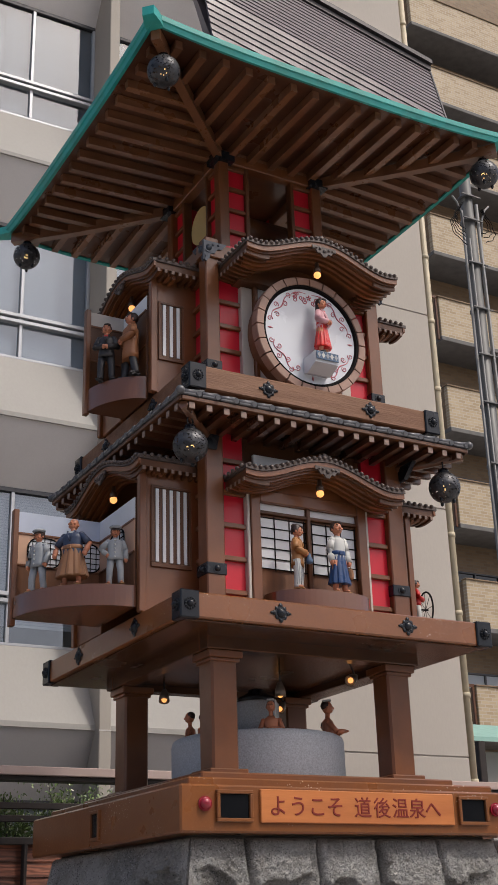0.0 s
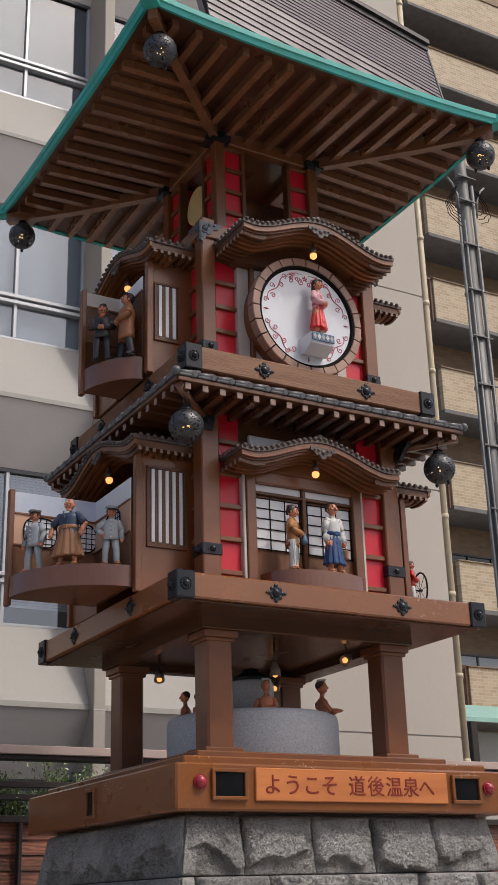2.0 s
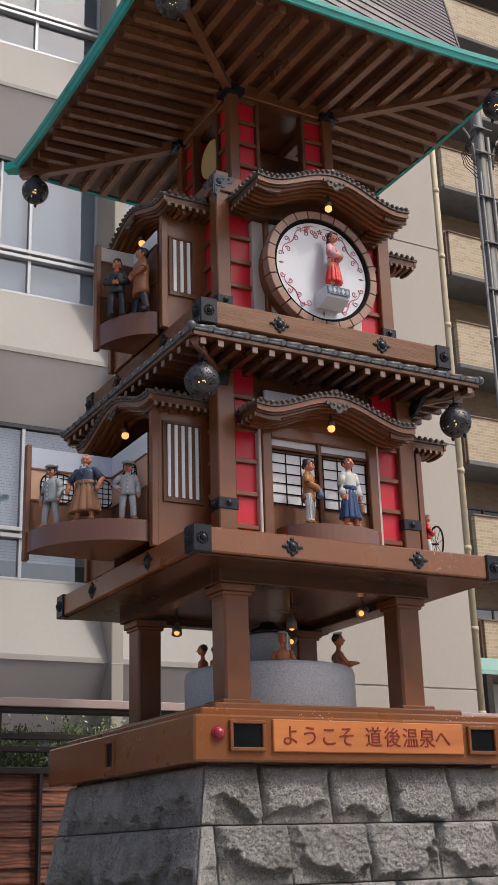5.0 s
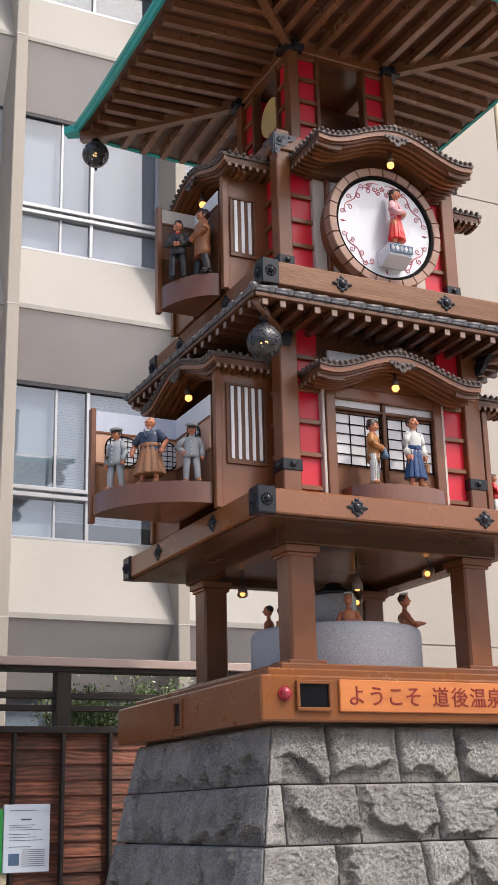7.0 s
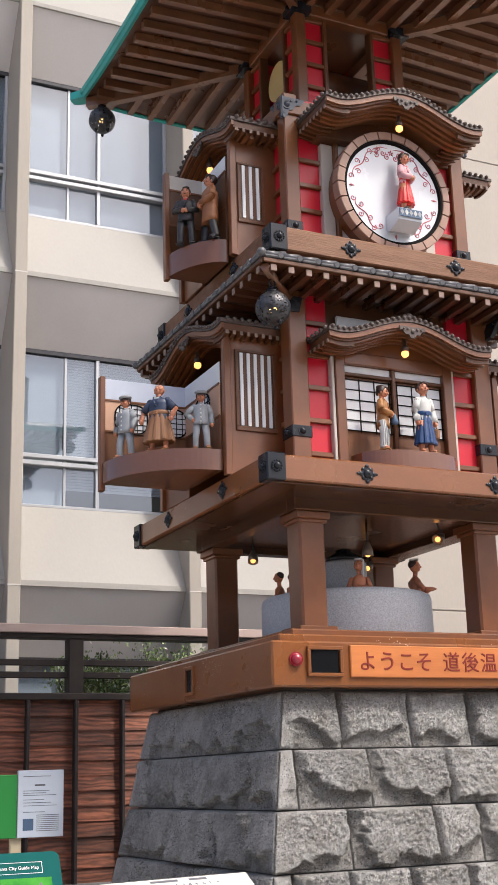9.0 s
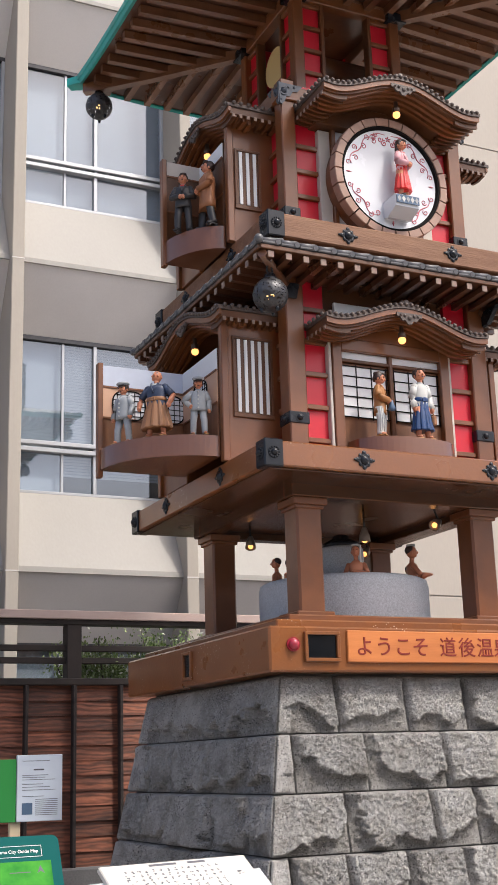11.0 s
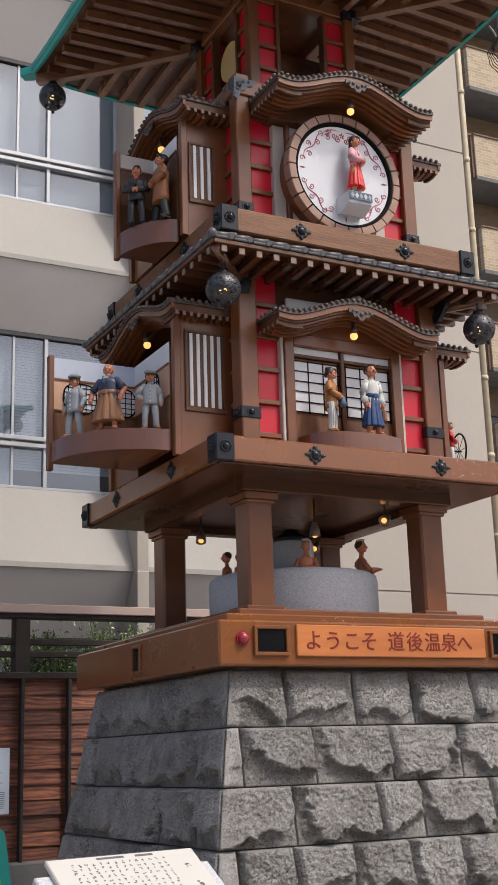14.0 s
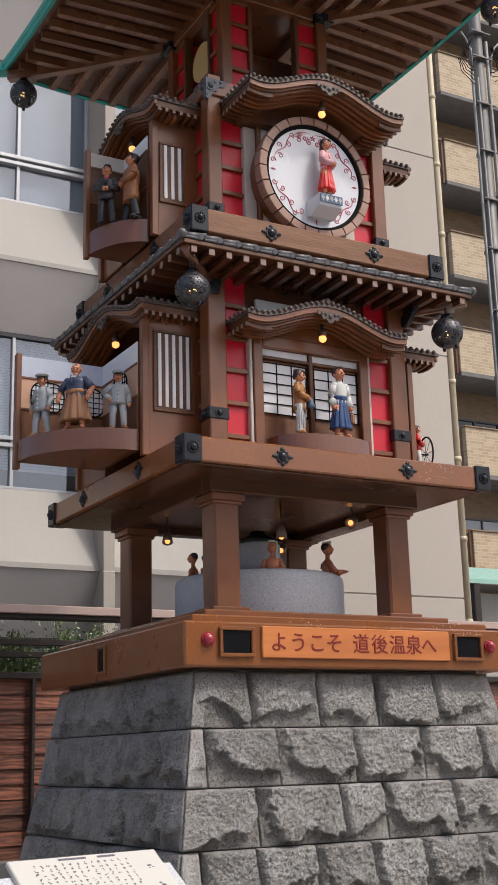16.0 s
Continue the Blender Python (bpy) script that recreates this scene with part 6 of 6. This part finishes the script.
doll("doll", "painted doll in dark suit and red tie on the upper stage", pose(-1.095, -0.175, 4.651), 0.392, BLACK_CLOTH, BLACK_CLOTH, shoes=BLACK_CLOTH, hold="front", collar=SCARLET, hem=0.40, nod=-4, facing=-32)
doll("doll", "painted doll in a tan coat on the upper stage, chin up", pose(-0.978, -0.275, 4.651), 0.45, TAN_COAT, BLACK_CLOTH, shoes=BLACK_CLOTH, hem=0.27, wide=1.22, hold=("front", "front"), step=0.05, nod=-14, facing=-100)
doll("doll", "painted doll in pink blouse and scarlet skirt before the clock", pose(0.045, -0.86, 4.757), 0.40, PINK, SCARLET, skirt=True, sash=SCARLET, shoes=BLACK_CLOTH, wide=0.80, hold="front", long_hair=True, collar=SCARLET, nod=4, facing=25)
# a rider at the far side bay
doll("doll", "painted doll in red and white beside a small wheel", pose(1.03, -0.30, 3.301), 0.30, SCARLET, PALE, hold="front", facing=60)
wheel = thing("toy_wheel", "thin black spoked toy wheel on the side stage", "wheel", at=pose(1.12, -0.27, 3.42))
g = Mesh()
g.tube([(math.cos(2 * math.pi * i / 32) * 0.025 + 0.0, math.cos(2 * math.pi * i / 32) * 0.11, math.sin(2 * math.pi * i / 32) * 0.115) for i in range(33)], 0.006, 6)
part("rim", g, LATTICE, wheel)
g = Mesh()
for i in range(8):
    a = i * math.pi / 4
    g.rod((0, 0, 0), (math.cos(a) * 0.025, math.cos(a) * 0.11, math.sin(a) * 0.115), 0.002, n=4)
g.rod((-0.12, 0.02, 0.0), (0.02, 0.0, 0.0), 0.006, n=6)
part("spokes", g, LATTICE, wheel)


def bather(ang, h, facing, towel="", reach=False, nod=0):
    """Clay bather seen to the waist behind the basin's rim."""
    x, y = 0.425 * math.cos(radians(ang)), 0.425 * math.sin(radians(ang))
    g = Mesh()
    H = h / 0.60
    g.lathe([(0.080 * H, 0), (0.088 * H, 0.08 * H), (0.078 * H, 0.15 * H), (0.098 * H, 0.255 * H), (0.090 * H, 0.305 * H), (0.050 * H, 0.335 * H), (0.032 * H, 0.35 * H)], (0, 0, 0), 18, 0, sy=0.70)
    g.rod((0, 0.002 * H, 0.33 * H), (0, -0.008 * H, 0.41 * H), 0.028 * H, n=10)
    hm = pose(0, -0.008 * H, 0.40 * H, nod, 0, 0)

    def put(c, r, n, mat, rows):
        g.ball(hm @ Vector(tuple(v * H for v in c)), tuple(v * H for v in r), n, mat, rows, at=hm.to_3x3())

    put((0, 0, 0.062), (0.054, 0.062, 0.072), 16, 0, 12)
    put((0, -0.026, 0.026), (0.034, 0.034, 0.026), 10, 0, 7)
    put((0, -0.064, 0.052), (0.010, 0.016, 0.016), 8, 0, 6)
    put((0, 0.018, 0.084), (0.058, 0.058, 0.056), 16, 1, 10)
    for s in (-1, 1):
        put((s * 0.054, 0.004, 0.052), (0.009, 0.016, 0.020), 8, 0, 6)
        put((s * 0.022, -0.056, 0.070), (0.010, 0.006, 0.005), 8, 1, 4)
    if towel:
        g.box(-0.046 * H, 0.046 * H, -0.052 * H, 0.050 * H, 0.128 * H, 0.150 * H, 0.007, 2, at=hm)
    if towel == "long":
        g.box(0.048 * H, 0.068 * H, -0.02 * H, 0.055 * H, -0.09 * H, 0.145 * H, 0.006, 2, at=hm)
    for s in (-1, 1):
        a = (s * 0.098 * H, 0, 0.285 * H)
        if reach:
            b, c = (s * 0.135 * H, -0.09 * H, 0.175 * H), (s * 0.085 * H, -0.195 * H, (0.215 if s > 0 else 0.185) * H)
        else:
            b, c = (s * 0.150 * H, -0.035 * H, 0.165 * H), (-s * 0.03 * H, -0.125 * H, (0.19 if s > 0 else 0.165) * H)
        m = tuple((p + q) / 2 for p, q in zip(b, c))
        g.ball(a, 0.035 * H, 10, 0, rows=7)
        g.tube([a, tuple((p + q) / 2 for p, q in zip(a, b)), b], [0.033 * H, 0.032 * H, 0.028 * H], 10, 0)
        g.tube([b, m, c], [0.028 * H, 0.027 * H, 0.020 * H], 10, 0)
        g.ball(c, (0.022 * H, 0.034 * H, 0.016 * H), 8, 0, rows=6)
    ob = part("bather_doll", g, [CLAY, HAIR, PALE], None)
    ob.matrix_basis = pose(x, y, 2.497, 0, 0, facing)
    tagged(ob, "small terracotta bather doll sitting in the granite basin", "doll", "bather dolls")


for row in ((168, 0.27, -125, "", False, 0), (190, 0.23, 40, "cap", False, 8), (250, 0.275, -35, "long", False, -6), (314, 0.315, 62, "cap", True, -4), (350, 0.225, 150, "", False, 6), (60, 0.25, 200, "", False, 0)):
    bather(*row)

# ---- awning to the east ----
awn = thing("awning", "small pale green awning over a dark doorway", "awning", at=pose(7.4, 7.0, -0.12))
g = Mesh()
g.strip([(0, 0, 4.02), (0, 0.9, 4.35), (0, 0.9, 4.31), (0, 0, 3.96)], (2.6, 0, 0))
part("sheet", g, material("pale_green_sheet", (0.28, 0.48, 0.42), 0.5), awn)
for q in ((0.08, 0.2, 0.0, 0.12, 0, 3.96), (0.2, 0.26, 0.3, 0.4, 0, 4.0)):
    g = Mesh()
    g.box(*q, 0.01)
    part("post", g, FENCE_DARK, awn)
g = Mesh()
g.box(0.32, 2.6, 0.5, 0.6, 0, 3.9, 0.01)
part("panel", g, FACADE, awn, "white panel")

# ---- granite base: coursed rock-faced blocks ----
base = thing("granite_platform", "battered platform of rough grey granite blocks carrying the tower", "platform")
TOP, BATTER = 0.897, 0.19
g = Mesh()
b0, b1 = TOP + BATTER * 1.96 - 0.012, TOP - 0.012
g.rings([[(-b0, -b0, 0), (b0, -b0, 0), (b0, b0, 0), (-b0, b0, 0)], [(-b1, -b1, 1.958), (b1, -b1, 1.958), (b1, b1, 1.958), (-b1, b1, 1.958)]], 0, False)
part("core", g, MORTAR, base)
COURSES = (1.958, 1.672, 1.388, 1.105, 0.825, 0.545, 0.27, 0.0)


def block_stone(k, xa, xb, z0, z1, ends, seed):
    """One rock-faced block on side k: narrow drafted margins and a face broken into facets."""
    rng = random.Random(seed)
    step = 0.0065 if k in ("front", "left") and z1 > 0.9 else 0.06
    nx, nz = max(6, int((xb - xa) / step)), max(5, int((z1 - z0) / step))
    g = Mesh()
    off = Vector((rng.uniform(0, 50), rng.uniform(0, 50), rng.uniform(0, 50)))
    lift = rng.uniform(0.046, 0.064)
    tx, tz = rng.uniform(-0.012, 0.012), rng.uniform(-0.034, -0.010)
    low, slant, bite = rng.uniform(0.10, 0.30), rng.uniform(-0.25, 0.25), rng.choice((-1, 1)) * rng.uniform(0.5, 1.6)
    side = rng.uniform(0.02, 0.12)
    vs, shaded = [], []
    for j in range(nz + 1):
        v = j / nz
        z = z0 + 0.003 + (z1 - z0 - 0.006) * v
        half = TOP + BATTER * (1.958 - z)
        for i in range(nx + 1):
            u = i / nx
            x = xa + 0.0055 + (xb - xa - 0.011) * u
            if ends[0] and u < 0.5:
                x += (-half - 0.036 - xa) * (1 - 2 * u)
            if ends[1] and u > 0.5:
                x += (half + 0.036 - xb) * (2 * u - 1)
            du = min(9 if ends[0] else u, 9 if ends[1] else 1 - u) * (xb - xa)
            dv = min(v, 1 - v) * (z1 - z0)
            m = min(1, 0.20 + du / 0.028) * min(1, 0.45 + dv / 0.016)
            p = Vector((x, z, 0)) * 7 + off
            n1, n2, n3 = noise.noise(p), noise.noise(p * 3.1), noise.noise(p * 8.5)
            n4 = noise.noise(p * 4.9 + Vector((7, 1, 5)))
            rough = rng.gauss(0, 0.0034) if step < 0.01 else 0.0
            # broken line between the dressed face above and the torn foot below
            w = u if bite > 0 else 1 - u
            line = low + slant * (u - 0.5) + 0.30 * n1 + 0.10 * n2 + 0.05 * n3 + 0.35 * max(0, 1 - w / 0.35) * abs(bite) * 0.6
            cut = v - max(0.02, line)
            edge_in = w - side * (1 + 1.5 * n2)
            top = lift + tx * (u - 0.5) + tz * (v - 0.5) + 0.010 * n3 + 0.006 * n4 + 0.004 * n2 + rough
            q = p * 3.4
            cell = noise.voronoi(q)[1][0]
            tilt = noise.noise_vector(cell * 3.7 + off)
            chunk = 0.017 * (tilt.x * (q.x - cell.x) + tilt.y * (q.y - cell.y) + 0.5 * tilt.z)
            foot = lift * (0.08 + 0.50 * max(0, v / max(0.05, line))) - 0.012 + chunk + 0.012 * n3 + 0.008 * n4 + rough
            k1 = min(1, max(0, cut / 0.028 + 0.5)) * min(1, max(0, edge_in / 0.05 + 0.6))
            h = foot + (top - foot) * k1
            near = min(1, (u if ends[0] else 9) * (xb - xa) / 0.09, (1 - u if ends[1] else 9) * (xb - xa) / 0.09)
            h = 0.038 + (h - 0.038) * near
            shaded.append((k1 < 0.55 and near > 0.6) or du < 0.011)
            vs.append((x, -half - max(0.002, h) * m, z))
    fs = []
    for j in range(nz):
        for i in range(nx):
            a = j * (nx + 1) + i
            fs.append((a, a + 1, a + nx + 2, a + nx + 1))
    k0 = len(vs)
    edge = [i for i in range(nx + 1)] + [(j + 1) * (nx + 1) - 1 for j in range(1, nz + 1)] + [nz * (nx + 1) + i for i in range(nx - 1, -1, -1)] + [j * (nx + 1) for j in range(nz - 1, 0, -1)]
    vs += [(vs[i][0] * (0.97 if ends[0] or ends[1] else 1), vs[i][1] + 0.06, vs[i][2]) for i in edge]
    for q in range(len(edge)):
        fs.append((edge[q], k0 + q, k0 + (q + 1) % len(edge), edge[(q + 1) % len(edge)]))
    g.add(vs, fs, 0, True)
    # torn feet and joints get the darker granite as painted shade
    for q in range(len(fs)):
        if q >= nx * nz or shaded[fs[q][0]]:
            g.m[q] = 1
    part("stone", g, [STONE, STONE_TORN_SHADE], base, at=turn(k))


for kk, k in enumerate(SIDES):
    for c in range(len(COURSES) - 1):
        z1, z0 = COURSES[c], COURSES[c + 1]
        half = TOP + BATTER * (1.958 - (z0 + z1) / 2)
        rng = random.Random(100 * kk + c)
        if k == "front" and c < 4:
            cuts = {0: (-0.62, -0.205, 0.163, 0.553), 1: (-0.90, -0.488, -0.028, 0.418, 0.80), 2: (-0.645, -0.158, 0.117, 0.563), 3: (-0.985, -0.679, -0.345, -0.015, 0.309, 0.667)}[c]
        elif k == "left" and c < 3:
            cuts = {0: (-0.72, -0.437, -0.026, 0.38), 1: (-0.76, -0.379, 0.151, 0.699), 2: (-0.66, -0.282, 0.312, 0.77)}[c]
        else:
            cuts, x = [], -half + rng.uniform(0.3, 0.5)
            while x < half - 0.25:
                cuts.append(x)
                x += rng.uniform(0.36, 0.6)
        xs = [-half, *cuts, half]
        for i in range(len(xs) - 1):
            block_stone(k, xs[i], xs[i + 1], z0, z1, (i == 0, i == len(xs) - 2), 1000 * kk + 50 * c + i)
